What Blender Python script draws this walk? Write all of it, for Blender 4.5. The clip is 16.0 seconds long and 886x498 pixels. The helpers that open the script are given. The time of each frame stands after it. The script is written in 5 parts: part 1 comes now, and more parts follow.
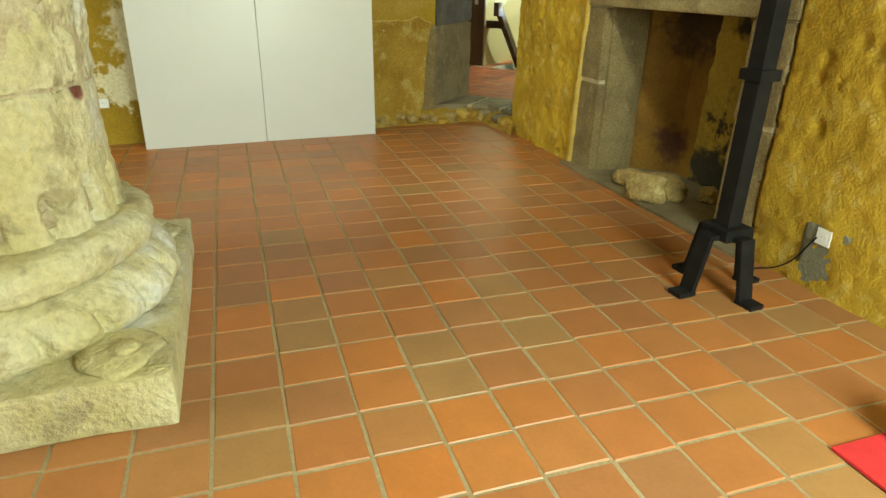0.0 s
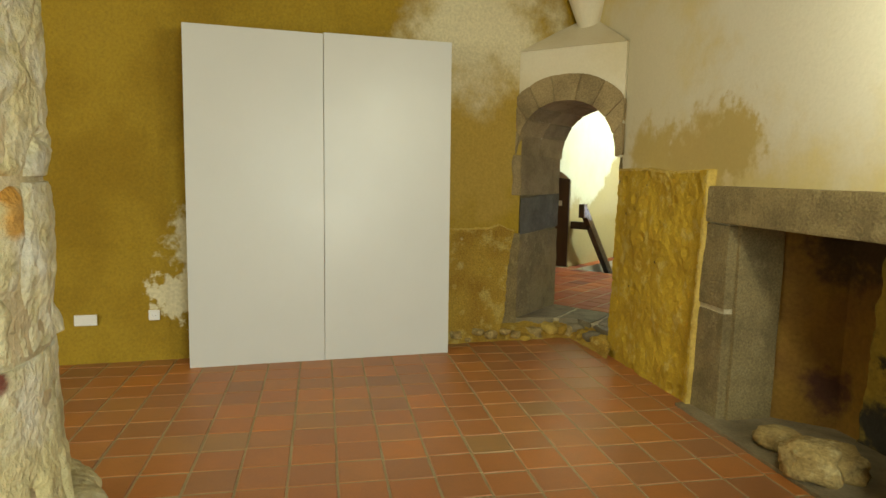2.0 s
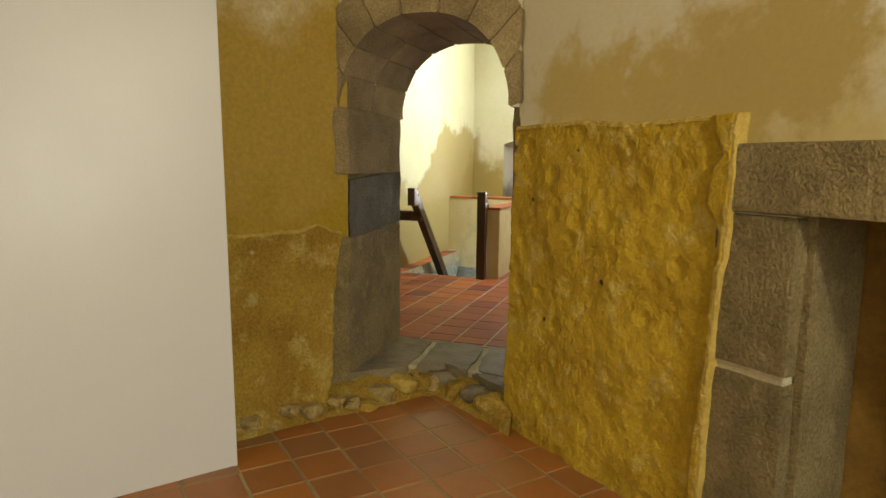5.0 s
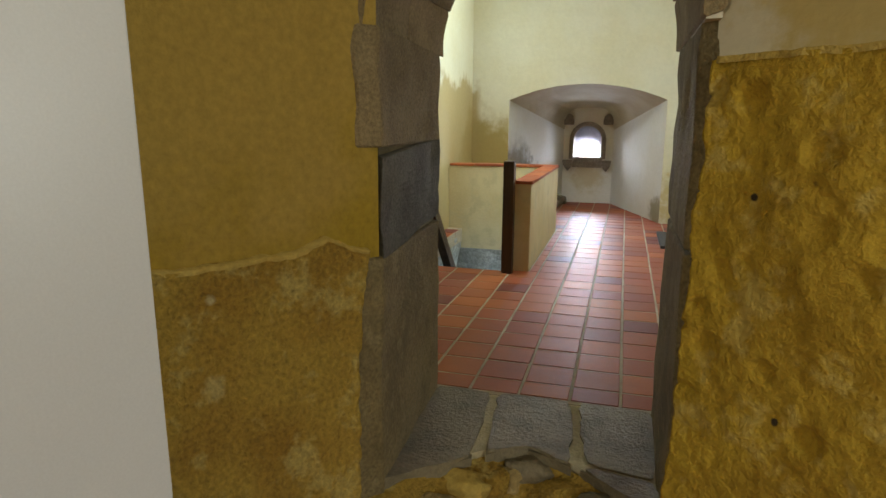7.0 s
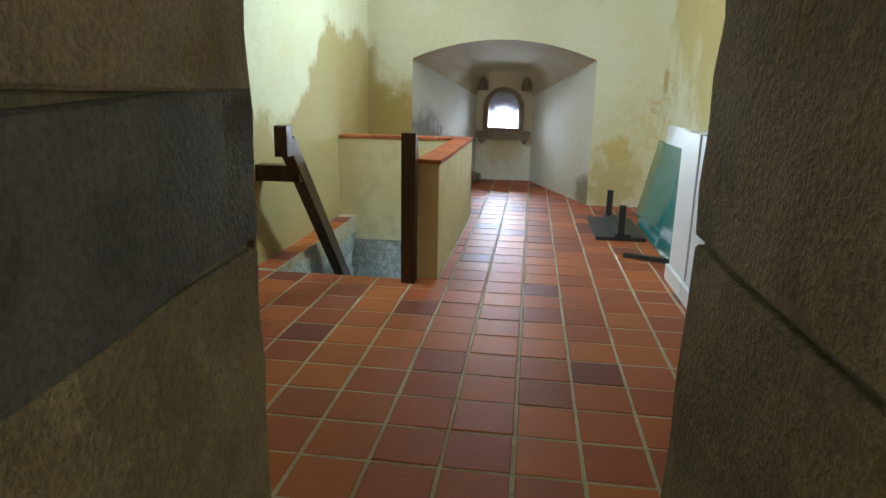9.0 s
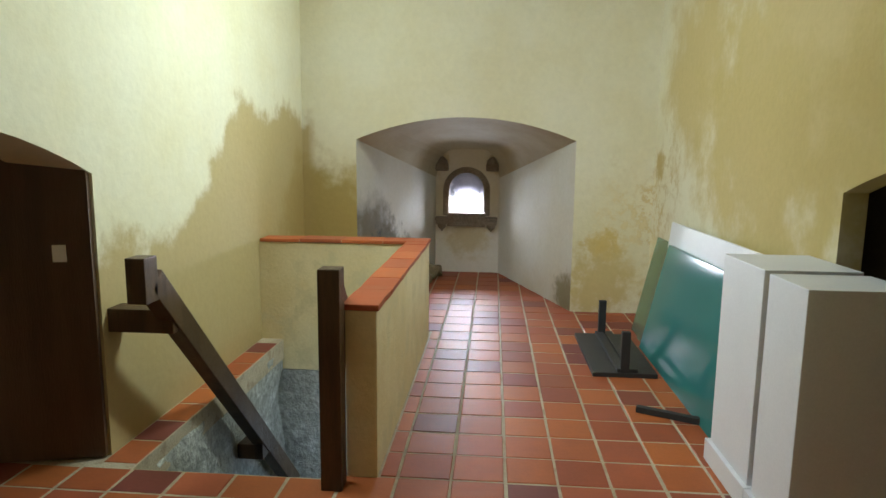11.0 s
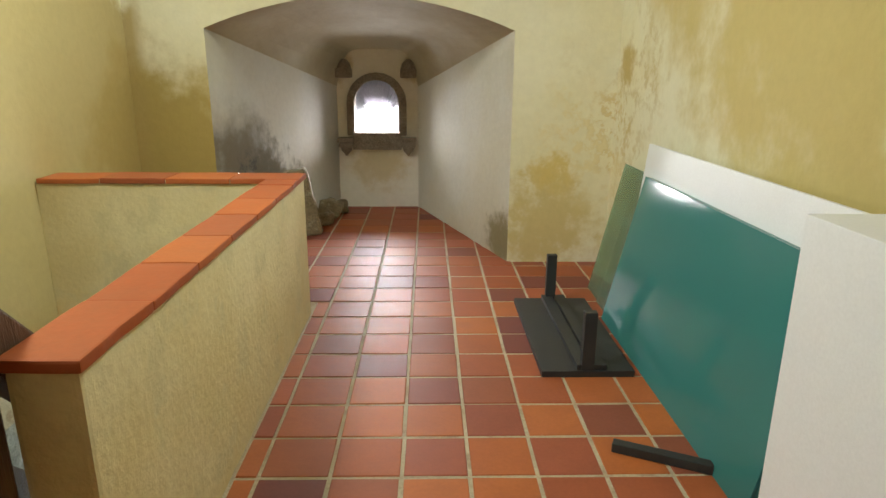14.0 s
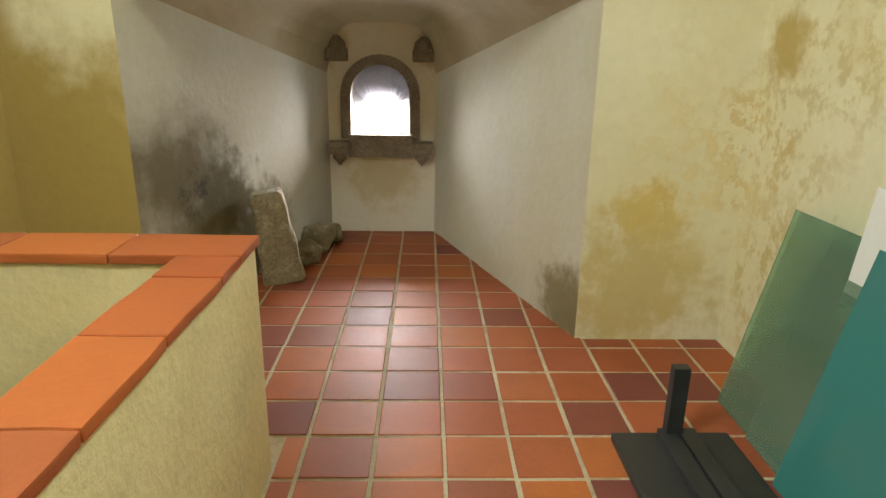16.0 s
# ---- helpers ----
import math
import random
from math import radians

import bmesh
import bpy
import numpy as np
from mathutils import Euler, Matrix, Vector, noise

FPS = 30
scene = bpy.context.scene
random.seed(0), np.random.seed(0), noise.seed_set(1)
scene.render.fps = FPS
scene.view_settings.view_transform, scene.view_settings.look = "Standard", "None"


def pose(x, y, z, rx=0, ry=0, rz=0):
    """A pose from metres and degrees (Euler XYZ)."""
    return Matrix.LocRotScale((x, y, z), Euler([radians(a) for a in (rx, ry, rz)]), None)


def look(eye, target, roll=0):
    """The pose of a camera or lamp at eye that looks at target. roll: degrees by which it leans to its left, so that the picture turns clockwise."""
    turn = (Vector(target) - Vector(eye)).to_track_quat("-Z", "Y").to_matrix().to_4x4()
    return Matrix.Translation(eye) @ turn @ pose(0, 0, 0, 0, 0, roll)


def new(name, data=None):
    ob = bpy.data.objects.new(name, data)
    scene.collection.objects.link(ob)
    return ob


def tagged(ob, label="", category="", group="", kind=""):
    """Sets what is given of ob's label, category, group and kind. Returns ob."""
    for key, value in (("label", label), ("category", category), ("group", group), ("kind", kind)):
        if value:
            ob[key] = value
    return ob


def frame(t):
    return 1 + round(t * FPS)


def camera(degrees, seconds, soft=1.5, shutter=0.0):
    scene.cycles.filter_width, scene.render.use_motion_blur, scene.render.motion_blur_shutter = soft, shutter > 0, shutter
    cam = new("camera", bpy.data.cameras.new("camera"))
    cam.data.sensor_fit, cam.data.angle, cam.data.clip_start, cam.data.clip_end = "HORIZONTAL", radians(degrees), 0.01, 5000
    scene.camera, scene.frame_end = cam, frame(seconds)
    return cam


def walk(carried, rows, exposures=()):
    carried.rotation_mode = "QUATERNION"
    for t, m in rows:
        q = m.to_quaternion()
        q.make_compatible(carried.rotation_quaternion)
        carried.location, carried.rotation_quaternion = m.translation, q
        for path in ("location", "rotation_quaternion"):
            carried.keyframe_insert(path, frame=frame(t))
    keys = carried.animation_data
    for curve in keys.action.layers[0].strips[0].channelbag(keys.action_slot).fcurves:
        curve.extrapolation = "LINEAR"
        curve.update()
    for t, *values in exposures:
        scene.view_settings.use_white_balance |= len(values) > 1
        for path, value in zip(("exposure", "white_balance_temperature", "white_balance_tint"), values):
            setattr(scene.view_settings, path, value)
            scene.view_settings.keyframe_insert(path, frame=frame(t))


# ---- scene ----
from mathutils import geometry

cam = camera(70.9, 16.0)
PATH = [
    (0, (-0.11, 0.712, 1.4), (-1.066, 2.281, 0.612), 1.4),
    (0.5, (-0.223, 0.896, 1.433), (-1.363, 2.399, 0.77), 1.1),
    (1, (-0.318, 1.104, 1.474), (-1.566, 2.589, 0.986), 1.1),
    (1.5, (-0.476, 1.277, 1.471), (-1.763, 2.762, 1.098), 1.3),
    (2, (-0.659, 1.472, 1.534), (-1.905, 3.017, 1.293), 1.2),
    (2.5, (-0.877, 1.7, 1.504), (-1.875, 3.422, 1.308), 1.5),
    (3, (-1.07, 1.997, 1.491), (-1.865, 3.824, 1.32), 1.3),
    (3.2, (-1.151, 2.123, 1.47), (-1.918, 3.962, 1.298), 1.3),
    (5.3, (-2.189, 3.514, 1.414), (-2.858, 5.376, 1.117), 0.5),
    (5.5, (-2.264, 3.65, 1.429), (-2.94, 5.506, 1.117), 0.4),
    (6, (-2.525, 3.997, 1.411), (-3.178, 5.856, 1.065), 0.4),
    (6.5, (-2.767, 4.292, 1.417), (-3.411, 6.148, 1.042), 0.3),
    (7, (-3.025, 4.596, 1.427), (-3.567, 6.479, 1.027), 0.4),
    (7.5, (-3.099, 4.94, 1.38), (-3.528, 6.846, 0.953), 0.3),
    (8, (-3.139, 5.318, 1.342), (-3.484, 7.226, 0.851), 0.5),
    (10.3, (-3.275, 6.863, 1.437), (-3.498, 8.807, 1.022), 0.7),
    (10.5, (-3.288, 7.04, 1.485), (-3.504, 8.996, 1.127), 0.5),
    (11, (-3.282, 7.286, 1.562), (-3.438, 9.258, 1.27), 0.6),
    (11.5, (-3.211, 7.481, 1.544), (-3.282, 9.461, 1.272), 0.5),
    (12, (-3.167, 7.656, 1.518), (-3.195, 9.613, 1.11), 0.6),
    (12.5, (-3.182, 7.849, 1.488), (-3.18, 9.783, 0.978), 0.7),
    (13, (-3.199, 8.138, 1.49), (-3.177, 10.063, 0.949), 0.7),
    (13.5, (-3.153, 8.455, 1.448), (-3.108, 10.377, 0.899), 0.6),
    (14, (-3.114, 8.743, 1.457), (-3.065, 10.666, 0.91), 0.4),
    (14.5, (-3.194, 9.137, 1.456), (-3.134, 11.061, 0.912), 0.8),
    (15, (-3.211, 9.48, 1.456), (-3.151, 11.4, 0.897), 0.8),
    (15.5, (-3.2, 9.886, 1.469), (-3.14, 11.799, 0.886), 0.6),
    (16, (-3.27, 10.25, 1.449), (-3.213, 12.159, 0.855), 1.0),
]
EXPOSURES = [(0.0, 0.4, 6500, -12), (0.5, 0.42, 6600, -8), (1.5, 0.15, 6800, -3), (2.5, -0.1, 7100, 1), (3.0, -0.18, 7400, 4), (5.5, -0.15, 7500, 8), (6.5, -0.45, 6900, 8), (8.0, -0.64, 5700, 6), (10.5, -0.62, 6200, -8), (11.0, -0.68, 6300, 6), (12.0, -0.68, 6500, 8), (14.5, -0.42, 7400, 6), (16.0, -0.4, 7600, 4)]
walk(cam, [(t, look(eye, target, roll)) for t, eye, target, roll in PATH], EXPOSURES)

# ---- light ----
world = bpy.data.worlds.new("world")
scene.world = world
world.use_nodes = True
sky = world.node_tree.nodes.new("ShaderNodeTexSky")
sky.sky_type, sky.sun_disc, sky.sun_elevation, sky.sun_rotation = "NISHITA", False, radians(50), radians(120)
world.node_tree.links.new(sky.outputs[0], world.node_tree.nodes["Background"].inputs[0])
world.node_tree.nodes["Background"].inputs[1].default_value = 0.1


def area(name, eye, target, sx, sy, watts, colour):
    data = bpy.data.lights.new(name, "AREA")
    data.shape, data.size, data.size_y, data.energy, data.color = "RECTANGLE", sx, sy, watts, colour
    ob = new(name, data)
    ob.matrix_world = look(eye, target)
    return ob


# plan of the hall: two walls that meet at the cut-off corner over the doorway
W1P, W1A = Vector((-3.929, 6.292, 0)), radians(55.0)
FWP, FWA = Vector((-1.88, 5.73, 0)), radians(140.3)
W1U, W1N = Vector((math.cos(W1A), math.sin(W1A), 0)), Vector((math.sin(W1A), -math.cos(W1A), 0))
FWU, FWN = Vector((math.cos(FWA), math.sin(FWA), 0)), Vector((-math.sin(FWA), math.cos(FWA), 0))
UP = Vector((0, 0, 1))
K = Vector((-3.425, 7.012, 0))
F2 = 0.172


def on_fw(s, z, d=0.0):
    """A point of the fireplace wall: s along it, z up, d out of it into the hall."""
    return FWP + FWU * s + FWN * d + UP * z


def on_w1(s, z, d=0.0):
    return W1P + W1U * s + W1N * d + UP * z


DAY = (0.86, 0.95, 1.0)
LAMP = (1.0, 0.97, 0.80)
LAMP_AT = on_fw(-2.20, 2.50, 0.82)
data = bpy.data.lights.new("flood_light", "SPOT")
data.energy, data.color, data.spot_size, data.spot_blend, data.shadow_soft_size = 110, LAMP, radians(125), 0.6, 0.08
new("flood_light", data).matrix_world = look(LAMP_AT, LAMP_AT + FWU - FWN * 0.02 - UP * 0.25)
EAST = K - FWU * 7.5 - W1U * 1.1
area("window_light_hall", EAST + UP * 1.8 + FWU * -0.15, (-0.35, 1.95, 0), 1.3, 1.5, 150, (0.95, 0.98, 0.90)).data.spread = radians(160)
# unseen fill light, added in the south to brighten the fireplace wall
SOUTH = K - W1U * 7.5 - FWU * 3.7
area("added_fill_south", SOUTH + UP * 2.1 - W1U * 0.15, SOUTH + W1U * 7 + UP * 0.8, 1.5, 1.8, 155, (1.0, 0.97, 0.80))
area("window_light_tower", (-1.80, 11.5, 3.85), (-5.0, 10.75, 2.3), 0.6, 0.7, 72, (0.86, 1.0, 0.97)).data.spread = radians(90)
area("window_light_tower_west", (-5.10, 9.85, 3.75), (-2.9, 11.9, 0.6), 0.8, 0.8, 82, (0.80, 0.90, 1.0)).data.spread = radians(120)
area("window_light_niche", (-3.594, 15.14, 1.06), (-3.594, 14.14, 0.62), 0.29, 0.27, 84, (0.84, 0.87, 1.0)).data.spread = radians(125)
area("window_light_cellar", (-3.93, 11.45, -0.62), (-4.8, 11.7, -0.5), 0.5, 0.5, 9, (0.62, 0.8, 1.0))


# ---- materials ----
def nodes_of(name):
    m = bpy.data.materials.new(name)
    m.use_nodes = True
    return m, m.node_tree.nodes, m.node_tree.links, m.node_tree.nodes["Principled BSDF"]


def mat(name, base, second=None, rough=0.8, scale=6.0, metal=0.0, bump=0.3, grain=60.0, stain=None, stain_at=0.55, stain_scale=1.3,
        vary=0.0, spec=0.5, stretch=(1, 1, 1), coarse_bump=0.0, depth=0.02, third=None, blots=(), rising=None):
    """A surface with two colours mixed by patches and by grain, a darker or paler stain in large blots, and a fine relief."""
    m, n, l, b = nodes_of(name)
    second = second or tuple(c * 0.75 for c in base)
    co = n.new("ShaderNodeNewGeometry").outputs["Position"]
    mp = n.new("ShaderNodeMapping")
    mp.inputs["Scale"].default_value = stretch
    l.new(co, mp.inputs[0])

    def noise_at(sc, detail=6.0, roughness=0.6):
        t = n.new("ShaderNodeTexNoise")
        t.inputs["Scale"].default_value, t.inputs["Detail"].default_value, t.inputs["Roughness"].default_value = sc, detail, roughness
        l.new(mp.outputs[0], t.inputs["Vector"])
        return t.outputs[0]

    def ramp(src, lo, hi):
        r = n.new("ShaderNodeMapRange")
        r.interpolation_type = "SMOOTHSTEP"
        r.inputs[1].default_value, r.inputs[2].default_value = lo, hi
        l.new(src, r.inputs[0])
        return r.outputs[0]

    def mix(fac, a, c):
        x = n.new("ShaderNodeMix")
        x.data_type = "RGBA"
        for sock, v in ((x.inputs[0], fac), (x.inputs[6], a), (x.inputs[7], c)):
            if isinstance(v, tuple):
                sock.default_value = (*v, 1)
            elif isinstance(v, float):
                sock.default_value = v
            else:
                l.new(v, sock)
        return x.outputs[2]

    large = noise_at(scale)
    fine = noise_at(grain, 4.0)
    col = mix(ramp(large, 0.35, 0.68), base, second)
    if third:
        col = mix(ramp(noise_at(scale * 2.7, 8.0), 0.52, 0.66), col, third)
    if stain:
        col = mix(ramp(noise_at(stain_scale, 7.0, 0.65), stain_at, stain_at + 0.13), col, stain)
    for bx, by, bz, br, bc, soft in blots:
        away = n.new("ShaderNodeVectorMath")
        away.operation = "DISTANCE"
        l.new(co, away.inputs[0])
        away.inputs[1].default_value = (bx, by, bz)
        wob = n.new("ShaderNodeMath")
        wob.operation = "MULTIPLY_ADD"
        l.new(noise_at(2.6 if br > 0.3 else 9.0, 7.0, 0.6), wob.inputs[0])
        wob.inputs[1].default_value = -br * 2.2
        l.new(away.outputs["Value"], wob.inputs[2])
        inv = n.new("ShaderNodeMapRange")
        inv.interpolation_type = "SMOOTHSTEP"
        inv.inputs[1].default_value, inv.inputs[2].default_value = br * -0.1 - br * soft * 0.5, br * -0.1 + br * soft * 0.5
        inv.inputs[3].default_value, inv.inputs[4].default_value = 1.0, 0.0
        l.new(wob.outputs[0], inv.inputs[0])
        mask = inv.outputs[0]
        if soft > 1:
            mul = n.new("ShaderNodeMath")
            mul.operation = "MULTIPLY"
            l.new(mask, mul.inputs[0]), l.new(ramp(noise_at(11.0, 8.0, 0.7), 0.47, 0.60), mul.inputs[1])
            mask = mul.outputs[0]
        col = mix(mask, col, bc)
    if rising:
        # damp that has climbed the west wall, higher towards its north end
        xyz = n.new("ShaderNodeSeparateXYZ")
        l.new(co, xyz.inputs[0])
        tide = n.new("ShaderNodeMapRange")
        tide.interpolation_type = "SMOOTHSTEP"
        for k, v in enumerate((10.6, 11.65, 1.14, 1.93)):
            tide.inputs[k + 1].default_value = v
        l.new(xyz.outputs[1], tide.inputs[0])
        under = n.new("ShaderNodeMath")
        under.operation = "SUBTRACT"
        l.new(tide.outputs[0], under.inputs[0]), l.new(xyz.outputs[2], under.inputs[1])
        edge = n.new("ShaderNodeMath")
        edge.operation = "MULTIPLY_ADD"
        l.new(noise_at(2.2, 8.0, 0.62), edge.inputs[0])
        edge.inputs[1].default_value = 0.9
        l.new(under.outputs[0], edge.inputs[2])
        west = n.new("ShaderNodeMapRange")
        for k, v in enumerate((-4.9, -4.98, 0.0, 0.85)):
            west.inputs[k + 1].default_value = v
        l.new(xyz.outputs[0], west.inputs[0])
        both = n.new("ShaderNodeMath")
        both.operation = "MULTIPLY"
        l.new(ramp(edge.outputs[0], 0.36, 0.54), both.inputs[0]), l.new(west.outputs[0], both.inputs[1])
        col = mix(both.outputs[0], col, rising)
    hsv = n.new("ShaderNodeHueSaturation")
    l.new(col, hsv.inputs["Color"])
    g = n.new("ShaderNodeMapRange")
    g.inputs[3].default_value, g.inputs[4].default_value = (0.965, 1.035) if bump < 0.25 else (0.68, 1.32) if bump >= 0.8 else (0.84, 1.16)
    g.inputs[1].default_value, g.inputs[2].default_value = 0.28, 0.72
    l.new(fine, g.inputs[0])
    val = g.outputs[0]
    if vary:
        info = n.new("ShaderNodeObjectInfo")
        isl = n.new("ShaderNodeNewGeometry").outputs["Random Per Island"]
        add = n.new("ShaderNodeMath")
        l.new(info.outputs["Random"], add.inputs[0]), l.new(isl, add.inputs[1])
        fr = n.new("ShaderNodeMath")
        fr.operation = "FRACT"
        l.new(add.outputs[0], fr.inputs[0])
        v = n.new("ShaderNodeMapRange")
        v.inputs[3].default_value, v.inputs[4].default_value = 1 - vary, 1 + vary
        l.new(fr.outputs[0], v.inputs[0])
        mul = n.new("ShaderNodeMath")
        mul.operation = "MULTIPLY"
        l.new(val, mul.inputs[0]), l.new(v.outputs[0], mul.inputs[1])
        val = mul.outputs[0]
    l.new(val, hsv.inputs["Value"])
    l.new(hsv.outputs[0], b.inputs["Base Color"])
    rr = n.new("ShaderNodeMapRange")
    rr.inputs[3].default_value, rr.inputs[4].default_value = max(rough - 0.12, 0.02), min(rough + 0.12, 1)
    l.new(large, rr.inputs[0])
    l.new(rr.outputs[0], b.inputs["Roughness"])
    b.inputs["Metallic"].default_value, b.inputs["Specular IOR Level"].default_value = metal, spec
    if bump:
        h = fine
        if coarse_bump:
            sm = n.new("ShaderNodeMath")
            sm.operation = "MULTIPLY_ADD"
            l.new(noise_at(scale * 2.2, 5.0), sm.inputs[0])
            sm.inputs[1].default_value = coarse_bump
            l.new(fine, sm.inputs[2])
            h = sm.outputs[0]
        bp = n.new("ShaderNodeBump")
        bp.inputs["Strength"].default_value, bp.inputs["Distance"].default_value = bump, depth
        l.new(h, bp.inputs["Height"])
        l.new(bp.outputs[0], b.inputs["Normal"])
    return m


def tile_mat(name, colours, rough, spec=0.5):
    """Fired clay tiles: each one takes its own tone from a ramp, with mottling and scuffs."""
    m, n, l, b = nodes_of(name)
    info = n.new("ShaderNodeObjectInfo").outputs["Random"]
    geo = n.new("ShaderNodeNewGeometry")
    add = n.new("ShaderNodeMath")
    l.new(info, add.inputs[0]), l.new(geo.outputs["Random Per Island"], add.inputs[1])
    fr = n.new("ShaderNodeMath")
    fr.operation = "FRACT"
    l.new(add.outputs[0], fr.inputs[0])
    cr = n.new("ShaderNodeValToRGB")
    while len(cr.color_ramp.elements) < len(colours):
        cr.color_ramp.elements.new(0.5)
    for i, (e, c) in enumerate(zip(cr.color_ramp.elements, colours)):
        e.position, e.color = i / (len(colours) - 1), (*c, 1)
    l.new(fr.outputs[0], cr.inputs[0])
    outs = []
    for sc, de in ((7.0, 6.0), (70.0, 5.0), (1.1, 4.0)):
        t = n.new("ShaderNodeTexNoise")
        t.inputs["Scale"].default_value, t.inputs["Detail"].default_value, t.inputs["Roughness"].default_value = sc, de, 0.65
        l.new(geo.outputs["Position"], t.inputs["Vector"])
        outs.append(t.outputs[0])
    val = None
    for o, lo, hi in ((outs[0], 0.78, 1.22), (outs[1], 0.85, 1.15), (outs[2], 0.85, 1.15)):
        g = n.new("ShaderNodeMapRange")
        g.inputs[3].default_value, g.inputs[4].default_value = lo, hi
        l.new(o, g.inputs[0])
        if val is None:
            val = g.outputs[0]
        else:
            mu = n.new("ShaderNodeMath")
            mu.operation = "MULTIPLY"
            l.new(val, mu.inputs[0]), l.new(g.outputs[0], mu.inputs[1])
            val = mu.outputs[0]
    hsv = n.new("ShaderNodeHueSaturation")
    l.new(cr.outputs[0], hsv.inputs["Color"]), l.new(val, hsv.inputs["Value"])
    l.new(hsv.outputs[0], b.inputs["Base Color"])
    rr = n.new("ShaderNodeMapRange")
    rr.inputs[1].default_value, rr.inputs[2].default_value = 0.3, 0.7
    rr.inputs[3].default_value, rr.inputs[4].default_value = rough - 0.04, rough + 0.05
    l.new(outs[0], rr.inputs[0])
    l.new(rr.outputs[0], b.inputs["Roughness"])
    b.inputs["Specular IOR Level"].default_value = spec
    bp = n.new("ShaderNodeBump")
    bp.inputs["Strength"].default_value, bp.inputs["Distance"].default_value = 0.30, 0.006
    l.new(outs[0], bp.inputs["Height"])
    l.new(bp.outputs[0], b.inputs["Normal"])
    return m


DAMP, DAMP2, OLD_AND_SHADE, PATCHY = (0.58, 0.47, 0.22), (0.40, 0.30, 0.10), (0.40, 0.27, 0.05), (0.62, 0.56, 0.38)


def fwb(s, z, r, c, soft):
    return (*on_fw(s, z), r, c, soft)


def w1b(s, z, r, c, soft):
    return (*on_w1(s, z), r, c, soft)


# near-black dots paint the shade of small holes; pale western ones are lighter render
PIT_SHADE_EAST = ((1.036, 1.240, 0.012), (0.912, 0.661, 0.011), (0.883, 1.291, 0.012), (0.714, 1.477, 0.012), (0.542, 0.905, 0.012), (-0.003, 0.769, 0.012))
PIT_SHADE_PALE_WEST = ((-0.020, 1.023, 0.012, (0.05, 0.035, 0.015)), (-0.273, 0.980, 0.010, (0.05, 0.035, 0.015)), (-0.331, 0.940, 0.022, (0.56, 0.46, 0.22)), (-0.350, 0.697, 0.04, (0.54, 0.41, 0.14)), (-0.158, 0.535, 0.022, (0.54, 0.44, 0.2)))
OCHRE = mat("ochre_limewash", (0.345, 0.228, 0.014), (0.26, 0.16, 0.007), 0.85, 1.3, bump=0.45, grain=45, blots=[
    w1b(-2.5, 0.95, 0.30, PATCHY, 0.5), w1b(-2.75, 0.50, 0.22, PATCHY, 0.25), w1b(-2.55, 0.45, 0.10, (0.62, 0.50, 0.12), 0.4), w1b(-2.85, 0.16, 0.10, (0.20, 0.18, 0.10), 0.4),
    w1b(-0.35, 1.9, 0.8, OLD_AND_SHADE, 0.8), w1b(-0.2, 2.9, 0.6, PATCHY, 0.9)])
# greyish pale blots paint the lamp's lit zone, the last blot the shade beneath
UPPER = mat("pale_ochre_limewash", (0.60, 0.50, 0.24), (0.55, 0.42, 0.15), 0.85, 1.3, bump=0.14, grain=45, blots=[
    fwb(1.0, 2.3, 0.9, (0.62, 0.56, 0.40), 0.9), fwb(-0.8, 2.6, 0.9, (0.64, 0.60, 0.48), 0.9), fwb(0.85, 1.72, 0.22, (0.50, 0.38, 0.14), 0.9), fwb(0.6, 1.66, 0.24, (0.49, 0.37, 0.13), 0.9), fwb(0.3, 1.66, 0.25, (0.47, 0.35, 0.12), 0.8), fwb(0.05, 1.70, 0.26, (0.46, 0.34, 0.12), 0.8), fwb(-0.2, 1.76, 0.24, (0.45, 0.34, 0.12), 0.5), fwb(-2.1, 1.6, 0.55, OLD_AND_SHADE, 0.3)])
ROUGH = mat("rough_ochre_render", (0.52, 0.34, 0.026), (0.40, 0.245, 0.016), 0.9, 3.0, bump=0.7, grain=70, coarse_bump=0.9, depth=0.02, third=(0.54, 0.385, 0.08), blots=[(*on_fw(s_, z_, 0.03), r_, (0.05, 0.035, 0.015), 0.5) for s_, z_, r_ in PIT_SHADE_EAST])
PALE = mat("pale_limewash", (0.66, 0.60, 0.46), (0.58, 0.50, 0.32), 0.85, 1.2, bump=0.2, grain=50)
